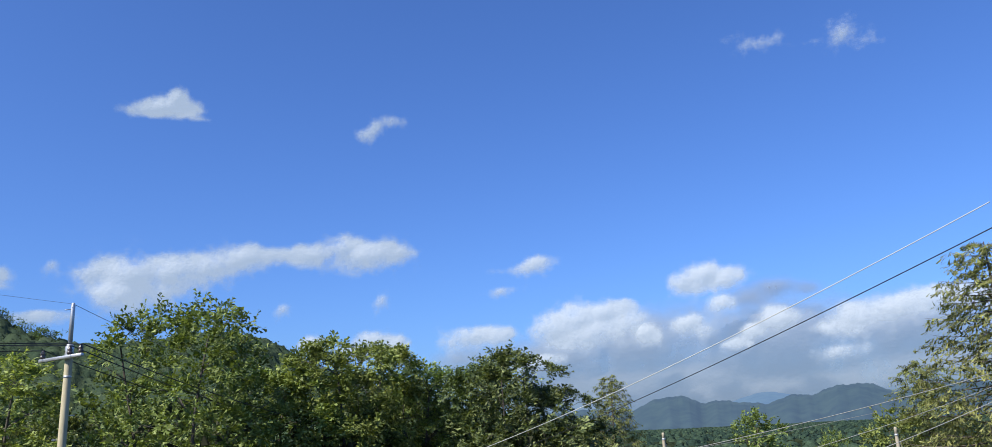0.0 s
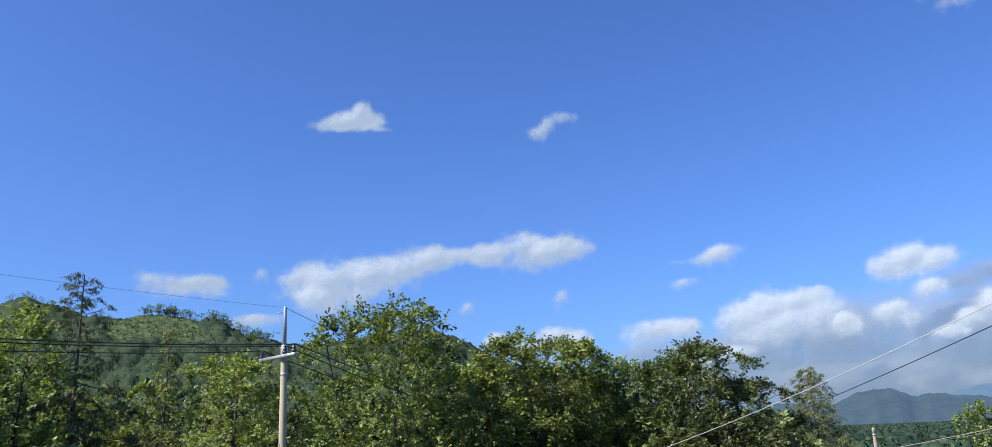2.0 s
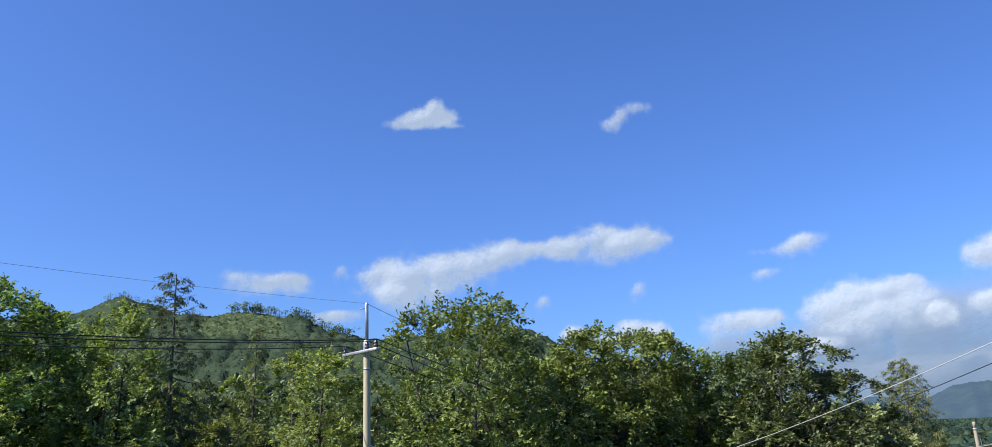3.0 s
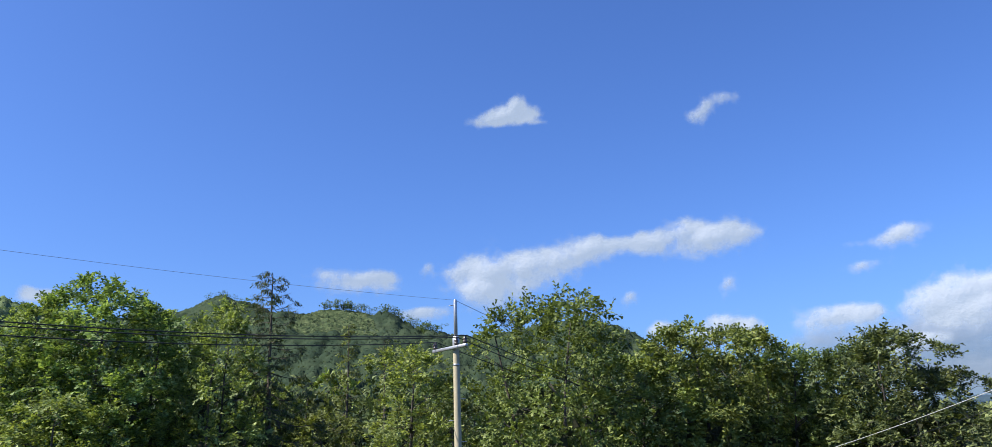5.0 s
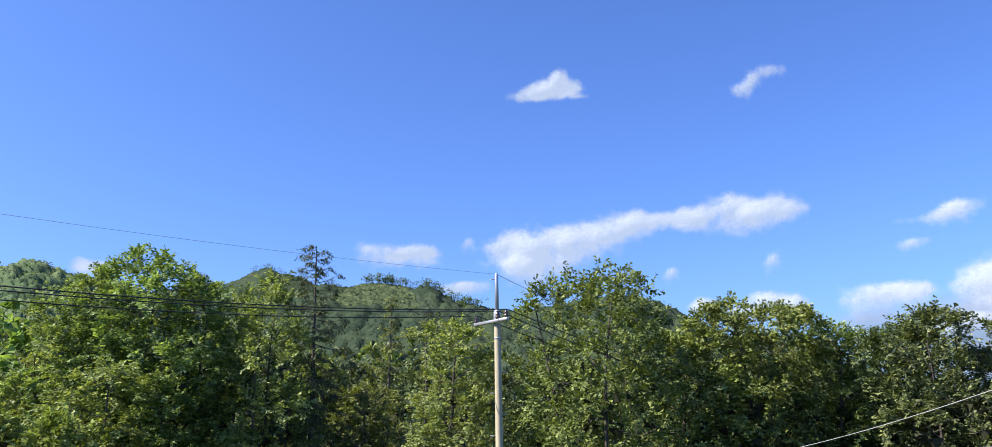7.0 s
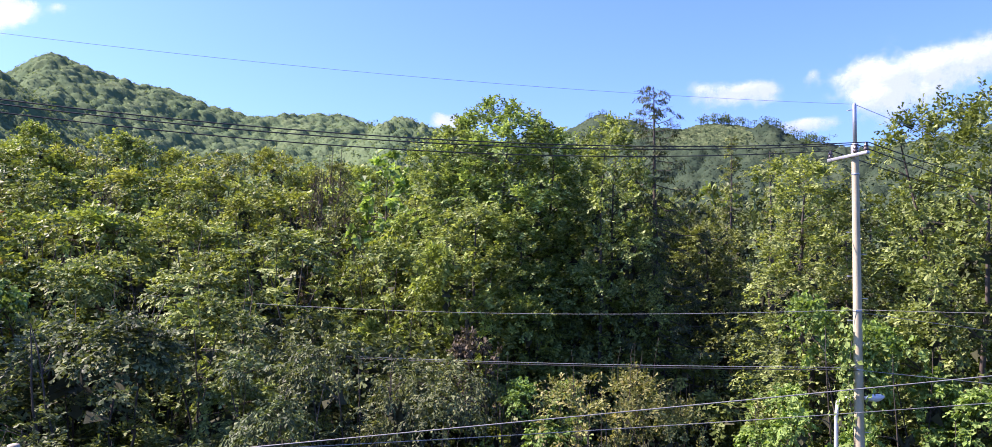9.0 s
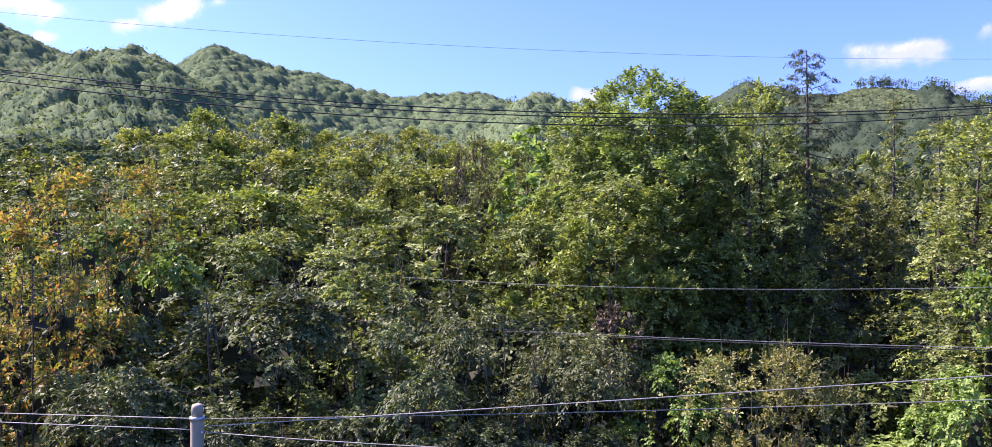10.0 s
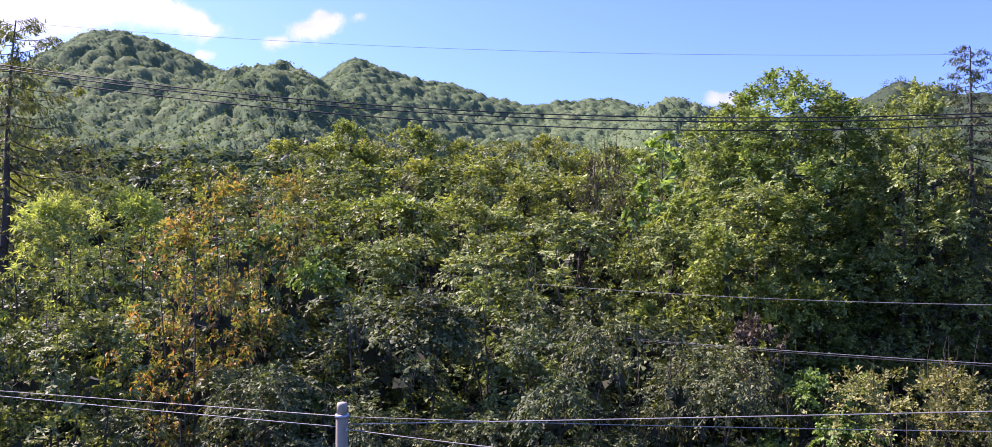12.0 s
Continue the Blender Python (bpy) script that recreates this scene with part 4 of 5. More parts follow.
cloud("thin grey cloud above the bank", [(-46.4, 8.6, 1.8, 0.6, 0.9), (-44.6, 8.0, 1.4, 0.6, 0.9), (-48.8, 8.2, 0.9, 0.4, 0.7)], 4450, 0.2, VEIL)
# its lowest wide puffs put the blue-grey horizon haze in as cloud
cloud("grey-white layered cloud and haze low over the mountains",
      [(-24.5, 5.2, 3.0, 1.0, 0.9), (-31, 5.0, 4.0, 1.6, 1.1), (-38, 5.6, 4.5, 1.8, 1.2), (-46, 5.4, 5.0, 2.2, 1.25), (-54, 5.4, 4.5, 1.6, 1.2), (-62, 5.2, 5, 1.4, 1.0), (-42, 3.0, 9, 1.2, 1.0), (-34, 3.0, 7, 1.0, 0.9), (-44, 1.9, 13, 1.1, 1.1), (-58, 2.8, 7, 1.2, 1.0)],
      4600, 0.3, VEIL)
cloud("bright white cloud behind the steep hill",
      [(74.5, 13.6, 2.6, 1.8, 1.2), (71.0, 14.2, 2.2, 1.2, 1.2), (67.5, 14.5, 2.4, 1.0, 1.1), (64.5, 13.9, 1.6, 0.7, 1.0), (63.0, 13.4, 1.0, 0.5, 0.9), (72.4, 11.6, 1.0, 0.4, 0.7)])
cloud("bright white ragged cloud between two hills",
      [(56.2, 13.8, 1.2, 0.6, 1.0), (54.6, 14.6, 0.9, 0.6, 1.05), (58.3, 12.9, 0.9, 0.35, 0.85)])
cloud("small faint white cloud", [(62.9, 11.8, 0.6, 0.35, 0.8)])
cloud("small faint white cloud", [(52.6, 15.0, 0.7, 0.3, 0.55)])


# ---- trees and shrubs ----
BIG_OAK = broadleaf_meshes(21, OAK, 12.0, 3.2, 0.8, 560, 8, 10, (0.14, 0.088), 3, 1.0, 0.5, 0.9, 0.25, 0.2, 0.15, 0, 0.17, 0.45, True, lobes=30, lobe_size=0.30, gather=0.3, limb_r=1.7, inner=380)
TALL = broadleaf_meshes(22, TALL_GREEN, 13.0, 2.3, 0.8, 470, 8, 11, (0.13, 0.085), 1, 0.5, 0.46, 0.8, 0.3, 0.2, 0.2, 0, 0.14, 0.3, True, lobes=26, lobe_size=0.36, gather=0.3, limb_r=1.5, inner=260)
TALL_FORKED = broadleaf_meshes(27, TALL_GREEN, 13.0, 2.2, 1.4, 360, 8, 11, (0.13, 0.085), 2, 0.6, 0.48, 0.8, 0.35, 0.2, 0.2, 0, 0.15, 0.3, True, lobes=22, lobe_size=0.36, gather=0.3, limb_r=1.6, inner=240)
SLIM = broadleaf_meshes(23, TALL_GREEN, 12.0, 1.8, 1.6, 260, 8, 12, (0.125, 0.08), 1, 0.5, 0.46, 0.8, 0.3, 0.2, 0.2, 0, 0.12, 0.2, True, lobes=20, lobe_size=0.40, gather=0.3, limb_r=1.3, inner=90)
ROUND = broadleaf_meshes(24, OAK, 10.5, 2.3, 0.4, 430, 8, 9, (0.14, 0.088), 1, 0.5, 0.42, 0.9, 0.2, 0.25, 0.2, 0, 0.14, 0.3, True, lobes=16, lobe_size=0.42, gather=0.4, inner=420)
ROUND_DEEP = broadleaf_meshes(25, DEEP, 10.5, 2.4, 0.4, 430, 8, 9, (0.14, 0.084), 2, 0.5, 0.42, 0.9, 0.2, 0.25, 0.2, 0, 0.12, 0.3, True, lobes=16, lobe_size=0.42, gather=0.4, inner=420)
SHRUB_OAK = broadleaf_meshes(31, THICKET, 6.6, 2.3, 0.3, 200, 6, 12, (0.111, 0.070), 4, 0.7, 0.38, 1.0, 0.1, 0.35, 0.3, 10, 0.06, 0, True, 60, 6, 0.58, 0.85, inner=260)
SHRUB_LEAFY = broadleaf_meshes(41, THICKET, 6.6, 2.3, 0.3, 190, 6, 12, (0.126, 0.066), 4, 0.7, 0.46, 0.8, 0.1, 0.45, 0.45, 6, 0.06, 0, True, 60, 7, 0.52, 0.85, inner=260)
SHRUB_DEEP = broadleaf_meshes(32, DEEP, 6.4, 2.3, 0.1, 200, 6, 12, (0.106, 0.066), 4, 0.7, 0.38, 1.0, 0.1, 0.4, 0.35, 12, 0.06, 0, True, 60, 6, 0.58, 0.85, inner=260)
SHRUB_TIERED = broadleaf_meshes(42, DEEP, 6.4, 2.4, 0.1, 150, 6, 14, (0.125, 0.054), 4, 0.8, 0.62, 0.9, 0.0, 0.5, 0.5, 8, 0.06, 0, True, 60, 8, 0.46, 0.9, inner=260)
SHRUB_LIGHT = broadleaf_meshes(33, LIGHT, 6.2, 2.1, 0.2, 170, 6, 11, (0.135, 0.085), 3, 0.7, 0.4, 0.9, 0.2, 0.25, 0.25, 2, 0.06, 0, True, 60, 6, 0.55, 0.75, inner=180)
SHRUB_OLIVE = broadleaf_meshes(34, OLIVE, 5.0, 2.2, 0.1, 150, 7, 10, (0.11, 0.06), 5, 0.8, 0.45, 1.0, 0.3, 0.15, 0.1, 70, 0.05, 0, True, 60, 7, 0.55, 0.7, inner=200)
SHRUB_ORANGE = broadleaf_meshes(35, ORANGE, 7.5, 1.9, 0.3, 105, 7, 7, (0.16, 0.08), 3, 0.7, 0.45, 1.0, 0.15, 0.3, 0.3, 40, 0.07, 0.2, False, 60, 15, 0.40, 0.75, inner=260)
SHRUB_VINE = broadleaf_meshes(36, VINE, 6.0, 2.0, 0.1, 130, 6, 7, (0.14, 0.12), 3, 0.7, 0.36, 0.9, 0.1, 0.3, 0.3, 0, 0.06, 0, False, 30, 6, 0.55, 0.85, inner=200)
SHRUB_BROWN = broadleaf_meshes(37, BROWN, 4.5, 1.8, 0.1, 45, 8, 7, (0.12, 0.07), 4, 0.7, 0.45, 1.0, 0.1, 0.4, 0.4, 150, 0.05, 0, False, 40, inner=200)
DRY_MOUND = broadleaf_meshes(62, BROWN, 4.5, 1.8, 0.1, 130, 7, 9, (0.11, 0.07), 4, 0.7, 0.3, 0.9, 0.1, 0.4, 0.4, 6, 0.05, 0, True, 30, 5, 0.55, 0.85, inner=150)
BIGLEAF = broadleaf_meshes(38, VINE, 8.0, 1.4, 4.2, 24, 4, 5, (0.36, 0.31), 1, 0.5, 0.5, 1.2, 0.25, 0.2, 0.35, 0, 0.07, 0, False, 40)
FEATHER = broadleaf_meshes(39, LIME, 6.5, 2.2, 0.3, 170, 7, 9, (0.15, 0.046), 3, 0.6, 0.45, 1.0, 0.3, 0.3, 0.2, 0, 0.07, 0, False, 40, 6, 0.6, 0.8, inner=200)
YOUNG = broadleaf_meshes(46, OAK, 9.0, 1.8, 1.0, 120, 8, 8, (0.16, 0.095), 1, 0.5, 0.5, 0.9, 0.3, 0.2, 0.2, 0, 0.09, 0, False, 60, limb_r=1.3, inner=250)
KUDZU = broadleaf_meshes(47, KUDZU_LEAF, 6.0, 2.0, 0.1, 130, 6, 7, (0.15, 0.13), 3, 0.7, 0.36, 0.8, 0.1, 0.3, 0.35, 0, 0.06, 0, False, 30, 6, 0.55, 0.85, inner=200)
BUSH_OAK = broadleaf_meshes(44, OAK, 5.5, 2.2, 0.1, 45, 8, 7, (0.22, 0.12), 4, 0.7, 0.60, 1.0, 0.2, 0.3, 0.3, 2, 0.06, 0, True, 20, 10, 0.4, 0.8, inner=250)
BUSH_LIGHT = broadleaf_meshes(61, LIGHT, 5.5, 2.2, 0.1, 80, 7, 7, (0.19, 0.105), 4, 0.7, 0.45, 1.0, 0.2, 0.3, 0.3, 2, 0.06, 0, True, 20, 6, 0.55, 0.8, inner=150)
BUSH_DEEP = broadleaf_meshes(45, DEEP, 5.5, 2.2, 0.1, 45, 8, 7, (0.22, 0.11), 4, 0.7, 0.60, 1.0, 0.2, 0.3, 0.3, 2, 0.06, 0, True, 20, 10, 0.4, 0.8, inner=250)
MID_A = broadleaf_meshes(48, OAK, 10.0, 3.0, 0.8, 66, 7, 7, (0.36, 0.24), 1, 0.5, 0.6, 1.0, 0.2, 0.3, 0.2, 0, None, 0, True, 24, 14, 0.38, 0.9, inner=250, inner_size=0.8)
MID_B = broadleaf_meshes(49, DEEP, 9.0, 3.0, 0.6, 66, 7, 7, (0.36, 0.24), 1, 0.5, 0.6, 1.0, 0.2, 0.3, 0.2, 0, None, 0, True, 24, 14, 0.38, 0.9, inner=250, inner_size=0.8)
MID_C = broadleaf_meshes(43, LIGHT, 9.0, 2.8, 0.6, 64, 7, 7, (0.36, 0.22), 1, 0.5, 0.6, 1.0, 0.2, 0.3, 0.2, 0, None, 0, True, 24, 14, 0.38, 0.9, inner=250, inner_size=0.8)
LARCH_FULL = conifer_meshes(51, LARCH, 14.0, 3.6, 0.6, 190, 17, 14, (0.17, 0.04), 0.12, 0.75, 0.66, 0.5)
LARCH_OPEN = conifer_meshes(58, DARK_LARCH, 14.5, 2.6, 2.2, 120, 12, 18, (0.13, 0.03), 0.26, 0.75, 0.6, 0.2)
LARCH_WIDE = conifer_meshes(55, LARCH, 13.0, 3.2, 1.5, 110, 18, 15, (0.16, 0.034), 0.26, 0.9, 0.6, 0.34)
LARCH_SLIM = conifer_meshes(53, LARCH, 13.0, 1.7, 1.6, 110, 9, 12, (0.15, 0.05), 0.2, 0.3, 0.8, 0.34)
LARCH_BARE = conifer_meshes(54, LARCH, 12.0, 1.2, 3.0, 50, 3, 8, (0.13, 0.04), 0.1, 0.4)
picker = random.Random(5)


def grow(name, meshes, az, dist, top, radius, label, category="tree", group="", turn=None, lean=(0, 0)):
    """Plants a tree at a bearing and distance so that its top reaches the height top and its crown the radius."""
    p = bearing(az, dist)
    foot = float(height_at(p.x, p.y))
    h, r = SIZES[id(meshes)]
    return plant(name, meshes, az, dist, foot, label, category, picker.uniform(0, 360) if turn is None else turn,
                 (radius / r, radius / r, (top - foot) / h), group, lean)


# the tall trees across the road
grow("oak_tree", BIG_OAK, -6.8, 25.5, 12.3, 3.1, "spreading green oak with an open crown behind the pole", turn=20)
grow("oak_tree", SLIM, 3.0, 26.5, 10.9, 1.9, "yellow-green young oak beside the concrete pole")
grow("broadleaf_tree", ROUND, -16.0, 29.0, 11.6, 2.4, "bushy green broadleaved tree")
grow("broadleaf_tree", ROUND, -19.3, 31.0, 11.6, 2.2, "bushy green broadleaved tree", turn=90)
grow("broadleaf_tree", SLIM, -22.2, 31.5, 10.8, 1.8, "small yellow-green broadleaved tree")
grow("broadleaf_tree", ROUND_DEEP, -28.2, 30.0, 11.1, 2.6, "dense dark green broadleaved tree at the edge of the row")
grow("broadleaf_tree", ROUND_DEEP, -25.0, 32.0, 10.9, 2.3, "dense dark green broadleaved tree", turn=120)
grow("broadleaf_tree", ROUND, -22.0, 35.0, 10.4, 2.3, "bushy green broadleaved tree in the second row")
grow("broadleaf_tree", ROUND_DEEP, -18.2, 36.0, 11.2, 2.4, "dark green tree in the second row", turn=200)
grow("broadleaf_tree", ROUND, -26.8, 36.0, 10.9, 2.2, "green tree in the second row", turn=310)
grow("broadleaf_tree", ROUND_DEEP, -30.9, 31.0, 9.8, 2.3, "low dark green tree at the end of the row")
grow("broadleaf_tree", ROUND_DEEP, -32.6, 32.0, 8.5, 2.0, "low dark green tree at the end of the row", turn=45)
grow("broadleaf_tree", ROUND, -12.6, 29.0, 10.7, 2.4, "bushy green broadleaved tree")
grow("broadleaf_tree", ROUND, -4.6, 34.0, 10.0, 2.5, "green tree behind the oak", turn=80)
grow("broadleaf_tree", ROUND_DEEP, -9.0, 33.0, 10.4, 2.3, "dark green tree behind the oak")
grow("broadleaf_tree", TALL, 23.2, 30.0, 13.6, 2.8, "tall light green broadleaved tree with fine branches", turn=40)
grow("broadleaf_tree", TALL, 26.6, 31.0, 13.0, 2.3, "tall light green broadleaved tree", turn=160)
grow("broadleaf_tree", SLIM, 19.9, 30.5, 12.6, 2.0, "slim light green broadleaved tree")
grow("broadleaf_tree", SLIM, 25.4, 27.0, 9.6, 1.9, "young light green broadleaved tree below taller ones", turn=15)
grow("broadleaf_tree", SLIM, 21.8, 28.0, 9.4, 1.8, "young light green broadleaved tree below taller ones", turn=205)
grow("broadleaf_tree", TALL_FORKED, 15.9, 29.0, 12.7, 2.0, "tall green tree with a dark forked trunk", turn=260)
grow("broadleaf_tree", ROUND, 13.0, 36.0, 10.6, 2.2, "dark green tree in the second row")
grow("broadleaf_tree", TALL, 18.0, 35.0, 11.6, 2.3, "green tree in the second row", turn=70)
grow("broadleaf_tree", ROUND, 9.5, 35.0, 9.2, 2.0, "green tree in the second row")
grow("broadleaf_tree", ROUND_DEEP, 0.5, 34.0, 9.6, 2.2, "dark green tree behind the pole")
grow("larch_tree", LARCH_OPEN, 12.6, 30.0, 13.85, 3.0, "dark larch with a bare pointed top and drooping branches", turn=70)
grow("larch_tree", LARCH_SLIM, 7.6, 38.0, 13.1, 1.6, "slender light green larch")
grow("larch_tree", LARCH_BARE, 5.15, 35.0, 12.0, 1.2, "thin half-bare larch with a dark trunk")
# the end of the row and the trees by the valley
grow("larch_tree", LARCH_FULL, -34.9, 45.0, 10.7, 3.3, "pale green larch above the valley")
grow("broadleaf_tree", SHRUB_OLIVE, -32.2, 40.0, 7.9, 1.5, "yellowish bush beside the larch", "shrub")
grow("broadleaf_tree", YOUNG, -44.1, 38.0, 8.6, 1.7, "small bright green broadleaved tree")
grow("broadleaf_tree", YOUNG, -48.6, 40.0, 7.5, 1.0, "small bright green broadleaved tree")
grow("larch_tree", LARCH_FULL, -58.6, 30.0, 13.2, 5.4, "large olive-green larch with layered branches", turn=10)
grow("larch_tree", LARCH_FULL, -54.0, 33.5, 9.8, 3.6, "large olive-green larch with layered branches", turn=130)
grow("larch_tree", LARCH_FULL, -64.0, 29.0, 14.0, 3.4, "large olive-green larch with layered branches", turn=250)
grow("broadleaf_tree", YOUNG, -52.0, 33.0, 8.3, 1.4, "bright green young tree in front of larches")
# the thicket on the bank, back to front
for az, top, dist, kind in ((29.0, 11.6, 40, SHRUB_OAK), (32.5, 12.4, 42, SHRUB_LIGHT), (35.2, 12.4, 41, SHRUB_OAK), (38.2, 13.2, 43, SHRUB_LIGHT), (41.0, 12.8, 42, SHRUB_OAK),
                            (44.0, 13.0, 43, SHRUB_LIGHT), (47.0, 13.4, 43, SHRUB_OAK), (50.0, 13.7, 43, SHRUB_LIGHT), (53.0, 13.8, 43, SHRUB_LIGHT), (55.8, 12.6, 44, SHRUB_OAK),
                            (30.5, 9.5, 34, SHRUB_OAK), (33.8, 9.8, 34, SHRUB_OAK), (40.5, 10.2, 35, SHRUB_LIGHT), (43.8, 10.4, 35, SHRUB_OAK), (46.6, 10.2, 35, SHRUB_OAK),
                            (52.6, 10.6, 35, SHRUB_OAK), (55.6, 10.4, 36, SHRUB_OAK)):
    grow("shrub", kind, az, dist, top, picker.uniform(1.9, 2.4), "dense green shrub on the overgrown bank", "shrub", "bank thicket")
# broad mounds half-way up the bank, and in front of them
for az, top, dist, radius, kind in ((38.0, 8.7, 25.8, 3.2, SHRUB_OAK), (45.6, 8.8, 26.5, 2.9, SHRUB_LEAFY), (31.2, 8.3, 27.5, 2.6, SHRUB_OAK), (53.2, 8.5, 27.5, 2.7, SHRUB_LEAFY),
                                    (57.8, 8.2, 29.0, 2.5, SHRUB_OAK), (50.0, 7.3, 19.6, 3.0, SHRUB_DEEP), (43.2, 7.0, 20.8, 2.5, SHRUB_OAK), (70.0, 6.5, 19.0, 2.3, SHRUB_OAK), (76.4, 7.0, 19.6, 2.4, SHRUB_DEEP)):
    grow("shrub", kind, az, dist, top, radius, "broad rounded green shrub on the bank", "shrub", "bank thicket")
for az, top, dist, radius in ((33.8, 6.3, 19.5, 2.1), (38.6, 5.9, 18.6, 2.2), (28.6, 5.5, 19.6, 2.0), (62.4, 5.1, 18.6, 2.2), (56.6, 5.3, 18.2, 2.2)):
    grow("shrub", SHRUB_TIERED, az, dist, top, radius, "green shrub with drooping layered sprays", "shrub", "bank thicket")
for az, top, dist, kind in ((27.0, 3.7, 18.5, SHRUB_DEEP), (35.0, 4.1, 17.6, SHRUB_DEEP), (41.6, 4.3, 17.5, SHRUB_TIERED), (47.0, 4.2, 17.2, SHRUB_DEEP), (53.5, 4.0, 17.0, SHRUB_DEEP),
                            (60.0, 3.7, 17.0, SHRUB_OLIVE), (66.0, 4.0, 17.0, SHRUB_DEEP), (73.0, 4.2, 17.0, SHRUB_DEEP)):
    grow("shrub", kind, az, dist, top, picker.uniform(1.8, 2.1), "tangled dark green shrub on the bank", "shrub", "bank thicket")
for i in range(9):
    grow("shrub", BUSH_DEEP, 30 + 4.1 * i, 23.6, 5.4 + 0.5 * (i % 3), 2.2, "dark green shrub between larger ones", "shrub", "bank thicket")
for i in range(30):
    az, row = 28.5 + 29 * ((i * 0.618) % 1), i % 3
    grow("shrub", picker.choice((BUSH_LIGHT, BUSH_LIGHT, BUSH_OAK)), az, (31.0, 38.0, 46.0)[row], (8.9, 11.2, 13.1)[row] + 0.03 * (az - 40) + picker.uniform(-0.4, 0.4),
         picker.uniform(2.2, 2.8), "sunlit yellow-green shrub high on the bank", "shrub", "bank thicket")
grow("broadleaf_tree", SHRUB_LIGHT, 26.0, 25.6, 8.2, 2.2, "yellow-green leafy young tree below tall trees")
grow("shrub", SHRUB_LIGHT, 29.6, 26.0, 7.0, 1.8, "yellow-green leafy shrub below tall trees", "shrub")
grow("shrub", SHRUB_LIGHT, 22.4, 26.6, 6.6, 1.9, "yellow-green leafy shrub below tall trees", "shrub")
grow("paulownia_tree", BIGLEAF, 31.4, 33.0, 12.1, 1.4, "young tree with very large light green leaves")
grow("shrub", SHRUB_BROWN, 35.6, 32.0, 11.0, 1.2, "half-withered brown shrub with bare twigs", "shrub")
grow("shrub", SHRUB_BROWN, 49.4, 31.0, 9.6, 1.1, "dry brown twiggy shrub", "shrub")
grow("shrub", DRY_MOUND, 24.4, 22.6, 5.85, 1.4, "withered brown mound of dry vines", "shrub")
grow("shrub", SHRUB_OLIVE, 16.2, 20.5, 5.1, 1.9, "olive-brown shrub with thin bare twig ends", "shrub")
grow("shrub", SHRUB_OLIVE, 12.2, 21.0, 4.4, 1.4, "olive-brown shrub with thin bare twig ends", "shrub")
grow("shrub", SHRUB_VINE, 22.0, 21.5, 4.6, 1.4, "bright green climbing vine shrub", "shrub")
grow("shrub", SHRUB_VINE, 19.4, 22.5, 4.4, 1.4, "bright green climbing vine shrub", "shrub")
grow("vine_thicket", SHRUB_VINE, 1.6, 22.6, 6.9, 1.7, "bright green climbing vines heaped beside the pole", "shrub")
grow("vine_thicket", SHRUB_VINE, -2.4, 23.0, 6.2, 1.7, "bright green climbing vines behind the pole", "shrub")
grow("vine_thicket", SHRUB_VINE, 5.4, 23.4, 4.4, 1.6, "low bright green vines covering the bank", "shrub")
grow("vine_thicket", SHRUB_VINE, -6.6, 23.0, 4.8, 1.8, "low bright green vines covering the bank", "shrub")
grow("shrub", SHRUB_DEEP, -11.5, 24.0, 5.2, 2.2, "dark green shrub under the oak", "shrub")
grow("shrub", SHRUB_OAK, -17.0, 25.0, 6.0, 2.2, "green shrub under the trees", "shrub")
grow("turning_tree", SHRUB_ORANGE, 63.6, 20.5, 8.6, 1.5, "small tree turning orange and yellow in autumn")
grow("turning_tree", SHRUB_ORANGE, 60.6, 22.5, 9.6, 1.5, "small tree turning orange and yellow in autumn")
grow("turning_tree", SHRUB_ORANGE, 57.4, 27.5, 10.0, 1.3, "reddish turning shrub in the thicket")
grow("vine_thicket", KUDZU, 57.4, 24.0, 8.5, 1.9, "large round dark vine leaves over the thicket", "shrub")
grow("feathery_tree", FEATHER, 67.4, 28, 9.5, 2.3, "soft light green feathery tree")
grow("feathery_tree", FEATHER, 71.8, 27, 9.2, 2.3, "soft light green feathery tree")
grow("feathery_tree", FEATHER, 77.0, 27, 9.2, 2.3, "soft light green feathery tree")
grow("larch_tree", LARCH_WIDE, 74.2, 33.0, 15.6, 4.9, "sparse dark larch with drooping branches", turn=200)
